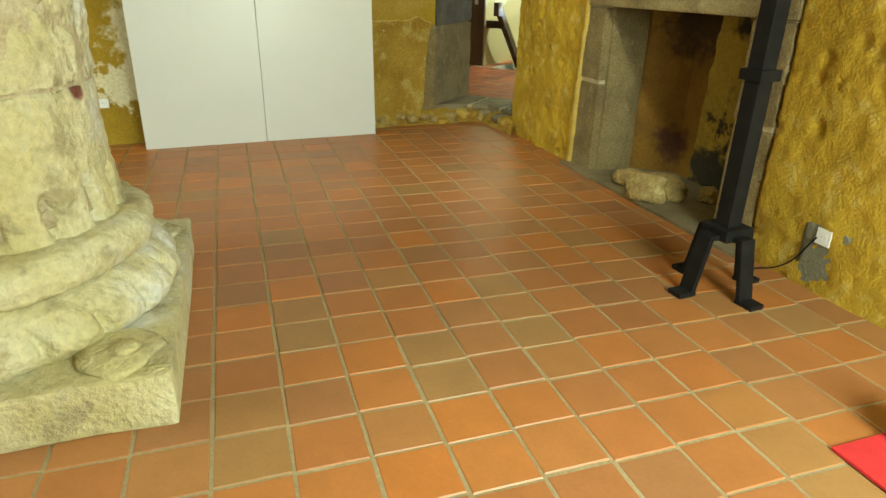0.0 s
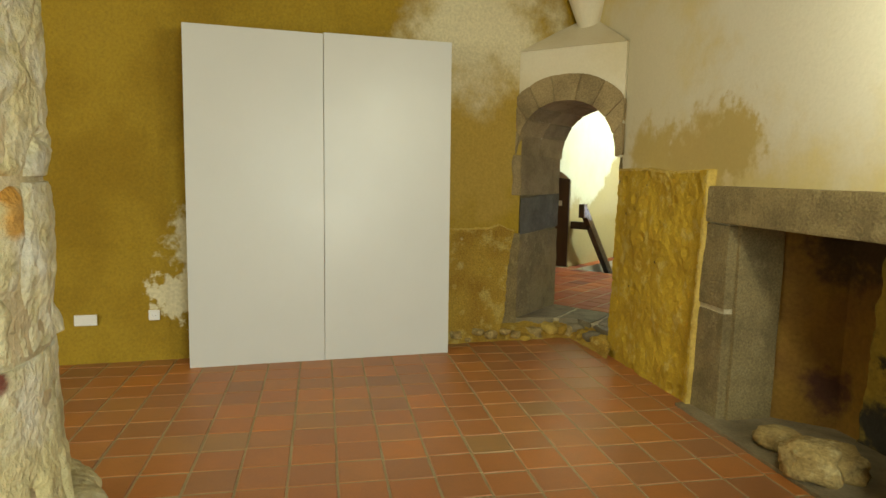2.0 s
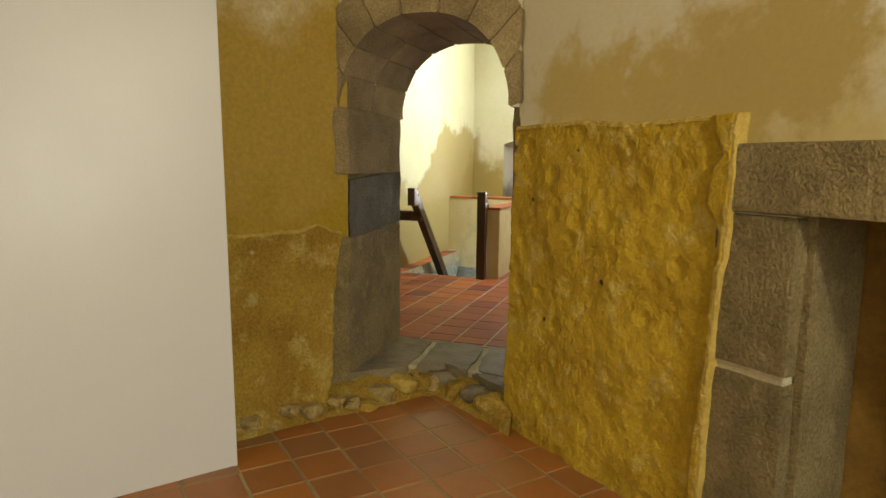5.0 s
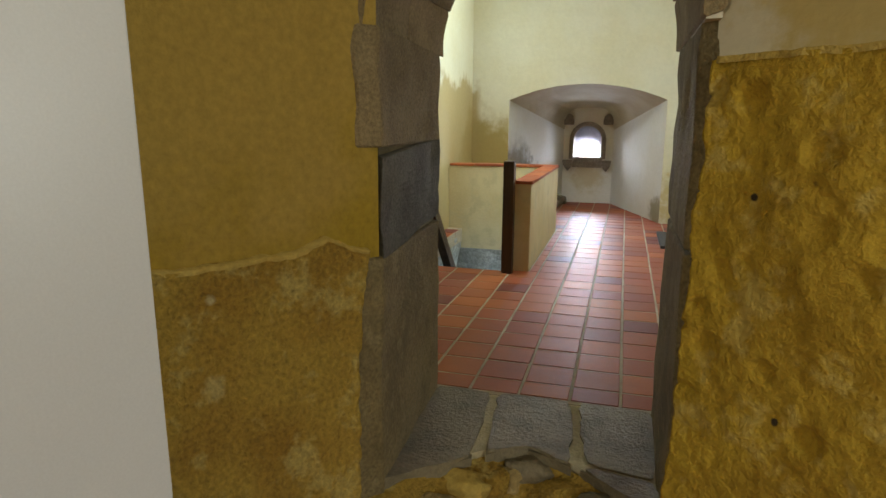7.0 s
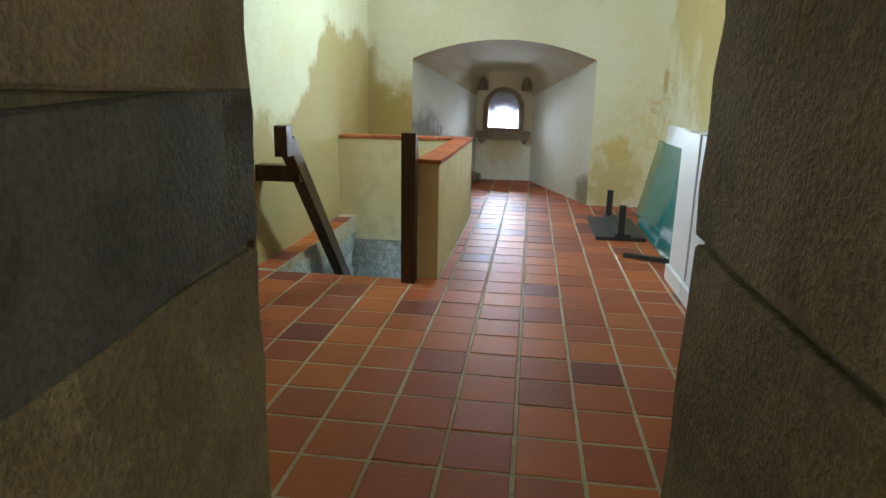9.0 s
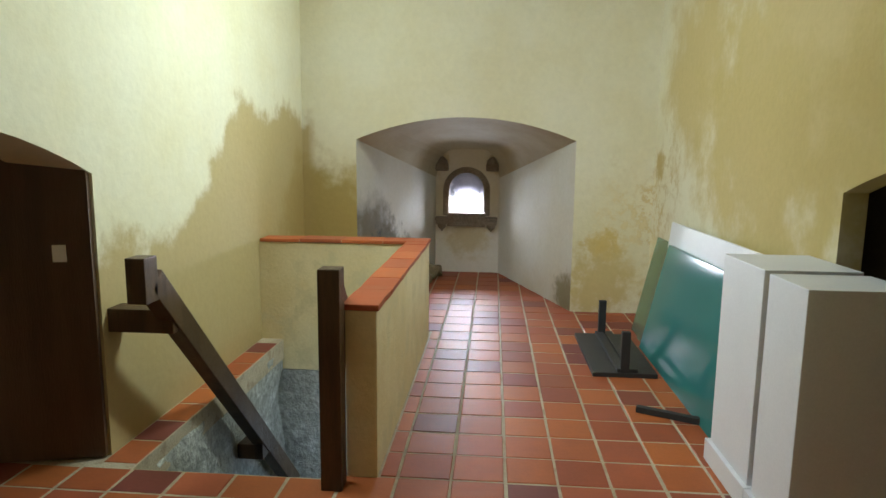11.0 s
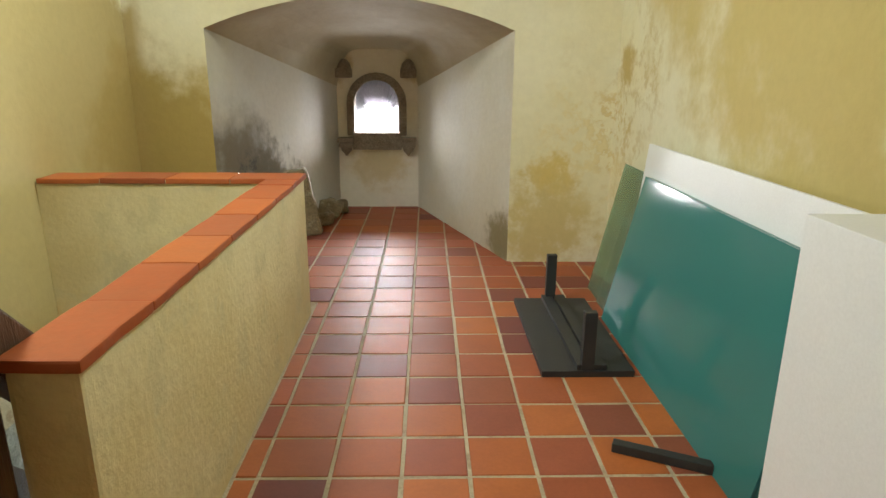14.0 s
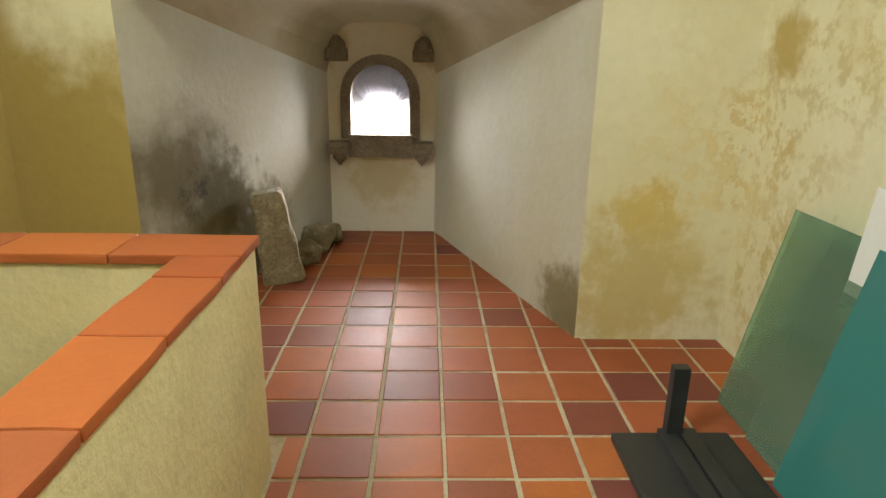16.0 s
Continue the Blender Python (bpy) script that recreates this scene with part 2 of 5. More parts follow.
CREAM = mat("cream_plaster", (0.75, 0.71, 0.54), (0.71, 0.65, 0.44), 0.8, 1.1, bump=0.14, grain=24, coarse_bump=1.6, blots=[
    (-4.95, 12.94, 0.95, 0.55, DAMP2, 0.7), (-4.7, 12.94, 0.75, 0.45, DAMP2, 0.6),
    (-1.87, 12.45, 1.5, 0.40, (0.60, 0.51, 0.30), 1.3), (-1.87, 12.8, 1.1, 0.22, (0.52, 0.38, 0.13), 1.3), (-1.87, 11.9, 2.2, 0.7, DAMP, 0.9), (-1.91, 12.94, 1.22, 0.065, (0.48, 0.29, 0.06), 1.3), (-1.90, 12.94, 1.10, 0.055, (0.48, 0.29, 0.06), 1.3), (-1.90, 12.94, 0.88, 0.07, (0.50, 0.32, 0.08), 1.3), (-1.87, 12.75, 1.5, 0.12, (0.48, 0.36, 0.14), 0.9),
    (-2.27, 12.94, 0.75, 0.16, (0.62, 0.47, 0.17), 0.6), (-2.3, 12.94, 0.45, 0.3, DAMP, 0.9), (-1.87, 10.7, 1.7, 0.9, (0.54, 0.43, 0.17), 0.9), (-1.87, 9.6, 1.8, 0.9, (0.50, 0.39, 0.14), 0.9), (-1.87, 10.2, 2.9, 0.9, DAMP, 0.9), (-2.05, 12.94, 1.0, 0.3, (0.70, 0.60, 0.34), 1.2), (-1.87, 12.55, 0.6, 0.35, DAMP, 1.2)], rising=(0.42, 0.31, 0.115))
NICHE = mat("white_plaster", (0.83, 0.79, 0.70), (0.79, 0.73, 0.60), 0.72, 1.4, bump=0.14, grain=24, coarse_bump=1.6, blots=[
    (-4.40, 13.2, 0.82, 0.34, (0.27, 0.22, 0.12), 1.0), (-4.28, 13.5, 0.66, 0.28, (0.20, 0.165, 0.08), 1.0), (-4.16, 13.85, 0.42, 0.28, (0.25, 0.20, 0.10), 1.0), (-4.40, 13.15, 0.3, 0.36, (0.30, 0.26, 0.14), 0.9),
    (-4.40, 13.3, 0.78, 0.10, (0.10, 0.085, 0.05), 1.2), (-3.59, 14.81, 0.60, 0.22, (0.66, 0.56, 0.36), 1.0), (-2.6, 13.05, 0.3, 0.2, (0.40, 0.34, 0.20), 0.9),
    (-3.5, 13.6, 1.95, 0.5, (0.66, 0.58, 0.40), 0.9), (-3.96, 14.8, 1.5, 0.12, (0.6, 0.48, 0.26), 1.0), (-3.21, 14.8, 1.5, 0.12, (0.6, 0.48, 0.26), 1.0)])
REVEAL = mat("pale_granite", (0.27, 0.26, 0.28), (0.20, 0.19, 0.21), 0.8, 6.0, bump=0.6, grain=120)
PARAPET = mat("parapet_plaster", (0.76, 0.66, 0.40), (0.69, 0.57, 0.30), 0.8, 2.0, bump=0.22, grain=40, coarse_bump=0.6, third=(0.66, 0.57, 0.33))
GRANITE = mat("grey_granite", (0.31, 0.235, 0.105), (0.205, 0.155, 0.07), 0.85, 4.0, bump=1.0, grain=75, vary=0.14, coarse_bump=0.8, third=(0.32, 0.25, 0.12))
ARCHST = mat("tan_arch_stone", (0.36, 0.27, 0.135), (0.25, 0.185, 0.09), 0.85, 4.0, bump=0.9, grain=90, vary=0.14, coarse_bump=0.8)
FRAGMENT = mat("grey_lichen_stone", (0.33, 0.28, 0.18), (0.24, 0.20, 0.12), 0.9, 6.0, bump=0.8, grain=60, coarse_bump=0.8, third=(0.42, 0.38, 0.27))
BASALT = mat("dark_basalt", (0.12, 0.108, 0.08), (0.075, 0.068, 0.05), 0.8, 6.0, bump=0.8, grain=70)
SILLST = mat("worn_sill_stone", (0.24, 0.195, 0.115), (0.15, 0.12, 0.07), 0.6, 5.0, bump=0.6, grain=60, vary=0.12, coarse_bump=1.0)
ROUGHW = mat("old_ochre_render", (0.46, 0.30, 0.045), (0.35, 0.20, 0.025), 0.9, 3.0, bump=1.0, grain=70, coarse_bump=0.9, depth=0.025, third=(0.54, 0.40, 0.11), blots=[(*on_w1(s_, z_, 0.05), r_, c_, 0.5) for s_, z_, r_, c_ in PIT_SHADE_PALE_WEST])
EDGE = mat("pale_render_edge", (0.56, 0.40, 0.10), (0.44, 0.30, 0.06), 0.9, 6.0, bump=0.6, grain=60)
FRAMEST = mat("niche_stone", (0.33, 0.28, 0.22), (0.24, 0.19, 0.15), 0.9, 6.0, bump=0.8, grain=60, coarse_bump=0.8)
MORTAR = mat("lime_mortar", (0.58, 0.52, 0.36), (0.48, 0.40, 0.24), 0.95, 8.0, bump=0.6, grain=60)
COLST = mat("column_limestone", (0.60, 0.555, 0.37), (0.50, 0.44, 0.22), 0.95, 2.2, bump=0.7, grain=38, coarse_bump=2.0, depth=0.025, stain=(0.60, 0.58, 0.50), stain_at=0.54, stain_scale=1.7, third=(0.36, 0.31, 0.17), blots=[(-2.334, 1.908, 1.03, 0.035, (0.16, 0.05, 0.035), 0.6), (-2.384, 1.978, 1.47, 0.04, (0.50, 0.26, 0.05), 0.8), (-2.39, 1.985, 1.40, 0.04, (0.52, 0.30, 0.08), 0.8)])
GROUT1 = mat("grout_dusty", (0.36, 0.29, 0.16), (0.28, 0.215, 0.115), 0.95, 3.0, bump=0.4, grain=90, third=(0.32, 0.24, 0.14))
GROUT2 = mat("grout_pale", (0.55, 0.47, 0.33), (0.44, 0.36, 0.24), 0.85, 3.0, bump=0.4, grain=90, third=(0.40, 0.30, 0.2))
TILE1 = tile_mat("terracotta_old", [(0.386, 0.147, 0.043), (0.311, 0.128, 0.048), (0.429, 0.154, 0.036), (0.355, 0.154, 0.055), (0.279, 0.128, 0.055), (0.375, 0.140, 0.043), (0.300, 0.165, 0.065), (0.408, 0.154, 0.043)], 0.42, 0.4)
TILE2 = tile_mat("terracotta_waxed", [(0.40, 0.115, 0.045), (0.33, 0.085, 0.04), (0.45, 0.135, 0.045), (0.19, 0.055, 0.045), (0.41, 0.11, 0.05), (0.36, 0.095, 0.04), (0.47, 0.14, 0.04), (0.42, 0.12, 0.045)], 0.5, 0.2)
CAPT = tile_mat("terracotta_cap", [(0.42, 0.095, 0.026), (0.34, 0.072, 0.024), (0.46, 0.12, 0.032), (0.32, 0.075, 0.032)], 0.5)
WHITE = mat("white_lacquer", (0.60, 0.605, 0.61), (0.58, 0.585, 0.59), 0.36, 1.0, bump=0.02, grain=200)
WHITEBOX = mat("white_emulsion", (0.80, 0.81, 0.84), (0.76, 0.77, 0.80), 0.5, 2.0, bump=0.05, grain=120)
WOOD = mat("dark_oak", (0.085, 0.045, 0.018), (0.05, 0.026, 0.011), 0.42, 3.0, bump=0.25, grain=40, stretch=(6, 6, 0.6))
WOODEND = mat("oak_end_grain", (0.04, 0.025, 0.014), (0.025, 0.016, 0.01), 0.6, 30.0, bump=0.2, grain=90)
DOORWOOD = mat("brown_door_wood", (0.10, 0.052, 0.024), (0.07, 0.036, 0.017), 0.5, 2.0, bump=0.2, grain=40, stretch=(5, 5, 0.5))
BLACK = mat("black_iron", (0.010, 0.010, 0.010), (0.016, 0.015, 0.014), 0.62, 12.0, bump=0.15, grain=120, spec=0.12)
BLACKW = mat("black_stained_board", (0.018, 0.019, 0.02), (0.028, 0.028, 0.028), 0.55, 8.0, bump=0.1, grain=90)
ROCK = mat("rough_fieldstone", (0.42, 0.30, 0.11), (0.28, 0.20, 0.075), 0.9, 5.0, bump=0.8, grain=50, coarse_bump=1.0, third=(0.46, 0.36, 0.16))
CEMENT = mat("grey_cement_render", (0.42, 0.42, 0.38), (0.30, 0.30, 0.27), 0.9, 2.5, bump=0.8, grain=22, coarse_bump=2.0, third=(0.52, 0.53, 0.50))
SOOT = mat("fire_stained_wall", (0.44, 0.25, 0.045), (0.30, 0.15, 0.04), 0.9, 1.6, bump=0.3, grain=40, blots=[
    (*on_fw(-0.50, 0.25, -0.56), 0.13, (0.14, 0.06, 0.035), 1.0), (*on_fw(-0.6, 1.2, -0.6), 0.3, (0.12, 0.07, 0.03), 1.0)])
BLACKENED = (0.045, 0.04, 0.03)
FIREBACK = mat("sooty_olive_plaster", (0.48, 0.36, 0.065), (0.38, 0.28, 0.05), 0.9, 2.0, bump=0.4, grain=40, blots=[
    (*on_fw(s_, z_, -0.6), r_, BLACKENED, k_) for s_, z_, r_, k_ in ((-0.95, 0.51, 0.17, 1.3), (-1.14, 0.56, 0.17, 1.3), (-1.05, 0.42, 0.16, 1.2), (-1.32, 0.98, 0.17, 1.2),
                                                            (-1.02, 1.17, 0.09, 0.8), (-1.21, 0.26, 0.22, 1.2), (-0.84, 0.12, 0.17, 0.8), (-1.42, 0.4, 0.2, 1.2), (-1.0, 0.08, 0.2, 0.6))])
JOINT = mat("grey_lime_joint", (0.24, 0.19, 0.10), (0.16, 0.13, 0.07), 0.95, 8.0, bump=0.6, grain=60)
VAULT = mat("tan_vault_plaster", (0.66, 0.58, 0.42), (0.58, 0.48, 0.31), 0.75, 1.8, bump=0.14, grain=24, coarse_bump=1.6)
RED = mat("red_felt", (0.55, 0.02, 0.025), (0.48, 0.016, 0.02), 0.95, 20.0, bump=0.3, grain=200)
PLASTIC = mat("white_plastic", (0.8, 0.8, 0.8), (0.76, 0.76, 0.76), 0.35, 5.0, bump=0.0)
# near-black base colour stands for the shade inside the arched side recesses
RECESS_SHADE = mat("recess_shade_black", (0.06, 0.05, 0.03), (0.04, 0.03, 0.02), 0.9, 3.0, bump=0.3)
GREYP = mat("grey_cement_patch", (0.20, 0.19, 0.13), (0.16, 0.15, 0.10), 0.95, 8.0, bump=0.5, grain=60)

GLASS, gn, gl, gb = nodes_of("green_glass")
gb.inputs["Base Color"].default_value = (0.045, 0.21, 0.20, 1)
gb.inputs["Roughness"].default_value = 0.09
gb.inputs["Specular IOR Level"].default_value = 0.35
gb.inputs["Transmission Weight"].default_value = 0.12
gb.inputs["IOR"].default_value = 1.5
PALEGLASS, pn, pl, pb = nodes_of("pale_green_glass")
pb.inputs["Base Color"].default_value = (0.36, 0.58, 0.44, 1)
pb.inputs["Roughness"].default_value = 0.08
pb.inputs["Transmission Weight"].default_value = 0.75
pb.inputs["IOR"].default_value = 1.5
GLOW, wn, wl, wb = nodes_of("bright_overcast_sky")
wb.inputs["Base Color"].default_value = (0, 0, 0, 1)
wb.inputs["Emission Color"].default_value = (0.88, 0.93, 1.0, 1)
wb.inputs["Emission Strength"].default_value = 6.0


# ---- mesh helpers ----
def finish(name, bm, material, smooth=False):
    me = bpy.data.meshes.new(name)
    bmesh.ops.recalc_face_normals(bm, faces=bm.faces)
    bm.to_mesh(me)
    bm.free()
    for m in material if isinstance(material, (list, tuple)) else [material]:
        me.materials.append(m)
    if smooth:
        me.polygons.foreach_set("use_smooth", [True] * len(me.polygons))
    return new(name, me)


def part(name, bm, material, parent, label="", smooth=False):
    ob = finish(name, bm, material, smooth)
    ob.parent = parent
    if label:
        ob["label"] = label
    return ob


def thing(name, label, category, at=(0, 0, 0), group="", kind=""):
    ob = new(name)
    ob.location = at
    ob.empty_display_size = 0.1
    return tagged(ob, label, category, group, kind)


def structure(name, bm, material, label, category, smooth=False):
    return tagged(finish(name, bm, material, smooth), label, category, kind="structure")


def box(lo, hi, bevel=0.0, seg=2, bm=None):
    bm = bm or bmesh.new()
    lo, hi = Vector(lo), Vector(hi)
    r = bmesh.ops.create_cube(bm, size=1, matrix=Matrix.LocRotScale((lo + hi) / 2, None, hi - lo))
    if bevel:
        ed = {e for v in r["verts"] for e in v.link_edges}
        bmesh.ops.bevel(bm, geom=list(ed), offset=bevel, segments=seg, profile=0.7, affect="EDGES")
    return bm


def xform(bm, m):
    bmesh.ops.transform(bm, matrix=m, verts=bm.verts)
    return bm


def beam(a, b, w, h, bevel=0.006, up=UP):
    """A squared timber from a to b."""
    a, b = Vector(a), Vector(b)
    y = (b - a).normalized()
    x = y.cross(up).normalized()
    z = x.cross(y)
    bm = box((-w / 2, 0, -h / 2), (w / 2, (b - a).length, h / 2), bevel)
    return xform(bm, Matrix.Translation(a) @ Matrix((x, y, z)).transposed().to_4x4())


def prism(loop, vec, bm=None):
    """The closed loop of points swept along vec."""
    bm = bm or bmesh.new()
    a = [bm.verts.new(p) for p in loop]
    c = [bm.verts.new(Vector(p) + Vector(vec)) for p in loop]
    bm.faces.new(a), bm.faces.new(c)
    for i in range(len(a)):
        j = (i + 1) % len(a)
        bm.faces.new((a[i], a[j], c[j], c[i]))
    return bm


def slab(outline, holes, place, depth):
    """A wall: outline and holes in (s, z), place(s, z, d) puts them in the world, depth is behind the face."""
    bm = bmesh.new()
    loops = [outline, *holes]
    flat = [p for q in loops for p in q]
    front = [bm.verts.new(place(s, z, 0)) for s, z in flat]
    back = [bm.verts.new(place(s, z, -depth)) for s, z in flat]
    for tri in geometry.tessellate_polygon([[Vector((s, z, 0)) for s, z in q] for q in loops]):
        if len(set(tri)) == 3:
            for vs in (front, back):
                try:
                    bm.faces.new([vs[i] for i in tri])
                except ValueError:
                    pass
    k = 0
    for q in loops:
        for i in range(len(q)):
            j = (i + 1) % len(q)
            bm.faces.new((front[k + i], front[k + j], back[k + j], back[k + i]))
        k += len(q)
    return bm


def along(*knots, wob=0.0, seed=0.0):
    """A border that runs through a few (place, offset) knots, a little ragged."""
    def f(q):
        for (a, va), (b, vb) in zip(knots, knots[1:]):
            if q <= b or (b, vb) == knots[-1]:
                k = min(max((q - a) / (b - a), 0), 1)
                return va + (vb - va) * k + wob * (noise.noise(Vector((q * 9, seed, 3))) + 0.6 * noise.noise(Vector((q * 27, seed, 5))))
    return f


def patch(place, s0, s1, z0, z1, ns, nz, proud, edge=0.02, seed=0.0):
    """A bumpy coat on a wall: a grid that stands proud(s, z) of it, with ragged edges turned back to the wall; s0, s1 may follow z, and z1 may follow s."""
    bm = bmesh.new()
    rows = []
    for j in range(nz + 1):
        row = []
        for i in range(ns + 1):
            u, v = i / ns, j / nz
            zt = 1.0 if callable(z1) else z1
            zg = z0 + (zt - z0) * v
            a, b = s0(zg) if callable(s0) else s0, s1(zg) if callable(s1) else s1
            s = a + (b - a) * u
            z = z0 + ((z1(s) if callable(z1) else z1) - z0) * v
            border = i in (0, ns) or j == nz
            if i in (0, ns):
                s += edge * noise.noise(Vector((seed + i, z * 9, 3)))
            if j == nz:
                z += edge * (noise.noise(Vector((s * 7, seed, 1))) + 0.6 * noise.noise(Vector((s * 25, seed, 4))))
            row.append(bm.verts.new(place(s, z, -0.01 if border else proud(s, z))))
        rows.append(row)
    for j in range(nz):
        for i in range(ns):
            bm.faces.new((rows[j][i], rows[j][i + 1], rows[j + 1][i + 1], rows[j + 1][i]))
    return bm


def lump(at, size, seed, detail=3, rough=0.25, flat=0.0):
    """A rough stone."""
    bm = bmesh.new()
    bmesh.ops.create_icosphere(bm, subdivisions=detail, radius=1)
    sv = Vector((seed * 3.1, seed * 1.7, seed))
    for v in bm.verts:
        p = v.co.copy()
        q = Vector([math.copysign(abs(c) ** 0.75, c) for c in p])
        q *= 1 + rough * noise.noise(p * 1.3 + sv) + rough * 0.4 * noise.noise(p * 4 + sv)
        v.co = Vector((q.x * size[0], q.y * size[1], max(q.z * size[2], -size[2] * (0.85 - flat))))
    low = min(v.co.z for v in bm.verts)
    for v in bm.verts:
        v.co += Vector(at) - Vector((0, 0, low))
    return bm


def lathe(profile, seg, centre):
    """A turned shape from (radius, height) pairs."""
    bm = bmesh.new()
    rings = []
    for r, z in profile:
        rings.append([bm.verts.new((centre[0] + r * math.cos(2 * math.pi * k / seg), centre[1] + r * math.sin(2 * math.pi * k / seg), z)) for k in range(seg)])
    for a, c in zip(rings, rings[1:]):
        for k in range(seg):
            bm.faces.new((a[k], a[(k + 1) % seg], c[(k + 1) % seg], c[k]))
    bm.faces.new(rings[0]), bm.faces.new(rings[-1])
    return bm


def bow(c, half, spring, rise, n=16):
    """A flat segmental arch, sharp at its springings."""
    return [(c + half * (1 - 2 * k / n), spring + rise * (1 - (1 - 2 * k / n) ** 2)) for k in range(n + 1)]


def arch(c, half, spring, rise, n=16, power=2.0):
    """Points of an arch from its right springing over the crown to its left one, in (s, z)."""
    return [(c + half * math.copysign(abs(math.cos(a)) ** (2 / power), math.cos(a)), spring + rise * math.sin(a) ** (2 / power)) for a in (math.pi * k / n for k in range(n + 1))]


# ---- the hall: walls ----
H1 = 4.3
SPR, RISE, DX0, DX1 = 1.70, 0.50, -3.83, -2.84
structure("wall_west", slab([(-7.7, -0.05), (0.24, -0.05), (0.24, 2.65), (0.88, 2.65), (0.88, H1), (-7.7, H1)], [], on_w1, 0.35), OCHRE,
          "ochre limewashed stone wall with pale damp patches", "wall")
hole_fire = [(-0.15, -0.02), (-1.88, -0.02), (-1.88, 1.38), (-0.15, 1.38)]
structure("wall_fireplace", slab([(-6.9, -0.05), (1.2, -0.05), (1.2, 2.63), (2.02, 2.63), (2.02, H1), (-6.9, H1)], [hole_fire], on_fw, 0.35), UPPER,
          "ochre limewashed wall with a stone fireplace in it", "wall")
A1, A2 = K - W1U * 7.5, K - FWU * 7.5
A3 = A1 + A2 - K
# the opening in this unseen wall is added for the south fill light
structure("wall_south", slab([(-0.4, -0.05), (7.9, -0.05), (7.9, H1), (-0.4, H1)], [[(2.9, 1.1), (4.5, 1.1), (4.5, 3.1), (2.9, 3.1)]], lambda s, z, d: A1 - FWU * s + W1U * d + UP * z, 0.3), OCHRE, "plain ochre limewashed wall with an added opening behind the walk", "wall")
structure("wall_east", slab([(-0.4, -0.05), (7.9, -0.05), (7.9, H1), (-0.4, H1)], [[(0.4, 0.95), (1.8, 0.95), (1.8, 2.6), (0.4, 2.6)]], lambda s, z, d: A2 - W1U * s + FWU * d + UP * z, 0.3), OCHRE, "plain ochre limewashed wall", "wall")
structure("ceiling_hall", prism([p + UP * H1 + (p - (K + A3) / 2) * 0.1 for p in (K, A1, A3, A2)], UP * 0.2), PALE, "pale limewashed ceiling", "ceiling")
structure("floor_hall", prism([p + UP * -0.003 + (p - (K + A3) / 2) * 0.05 for p in (K, A1, A3, A2)], UP * -0.15), GROUT1, "terracotta tiled floor with dusty mortar joints", "floor")

# wall over the doorway, cutting off the corner, with its sloped top
DC, DH = (DX0 + DX1) / 2, (DX1 - DX0) / 2
ring_in = arch(DC, DH, SPR, RISE, 18, 2.2)
over = [(DX1 + 0.04, SPR)] + ring_in + [(DX0 - 0.01, SPR), (DX0 - 0.01, 2.65), (DX1 + 0.04, 2.63)]
structure("wall_over_doorway", slab(over, [], lambda s, z, d: Vector((s, 6.455 - d, z)), 0.86), PALE, "pale plastered wall over the arched doorway", "wall")
bm = bmesh.new()
q = [bm.verts.new(p) for p in ((DX0 - 0.03, 6.44, 2.65), (DX1 + 0.06, 6.45, 2.63), (-3.40, 7.0, 3.02), (-3.40, 7.05, 2.6))]
for t in ((0, 1, 2), (0, 1, 3), (0, 2, 3), (1, 2, 3)):
    bm.faces.new([q[i] for i in t])
structure("trim_squinch", bm, PALE, "sloped plaster triangle filling the corner above the doorway", "squinch")
tagged(finish("vault_corbel", lathe([(0.02, 2.78), (0.09, 2.88), (0.14, 3.0), (0.22, 3.2), (0.36, 3.5), (0.6, H1)], 12, (-3.35, 6.86)), PALE, True),
       "pale plastered vault corbel tapering into the corner", "corbel", kind="structure")

# ---- the doorway ----
doorway = thing("door_1", "arched doorway of grey granite blocks without a leaf", "doorway", (DC, 6.9, 0), kind="structure")


def in_doorway(ob):
    ob.matrix_parent_inverse = Matrix.Translation(-doorway.location)
    return ob


def weather(bm, amp, cuts=5, fine=1.0):
    """Cuts a block finely and wears its faces uneven."""
    bmesh.ops.subdivide_edges(bm, edges=[e for e in bm.edges if e.calc_length() > 0.08], cuts=cuts, use_grid_fill=True)
    bmesh.ops.triangulate(bm, faces=[f for f in bm.faces if len(f.verts) > 4])
    for v in bm.verts:
        p = v.co.copy()
        v.co += Vector((noise.noise(p * 7), noise.noise(p * 7 + Vector((9, 0, 0))), 0.4 * noise.noise(p * 7 + Vector((0, 9, 0))))) * amp
        v.co += Vector((noise.noise(p * 23), noise.noise(p * 23 + Vector((9, 0, 0))), 0)) * amp * 0.5 * fine
    return bm


def stone_prism(loop, z0, z1, name, material, label="", amp=0.012, slant=0.0):
    bm = prism([Vector((x, y, z0)) for x, y in loop], (0, 0, z1 - z0))
    if slant:
        for v in bm.verts:
            v.co.z += slant * (v.co.y - 6.9)
    bmesh.ops.bevel(bm, geom=bm.edges[:], offset=0.007, segments=1, affect="EDGES")
    return in_doorway(part(name, weather(bm, amp), material, doorway, label))


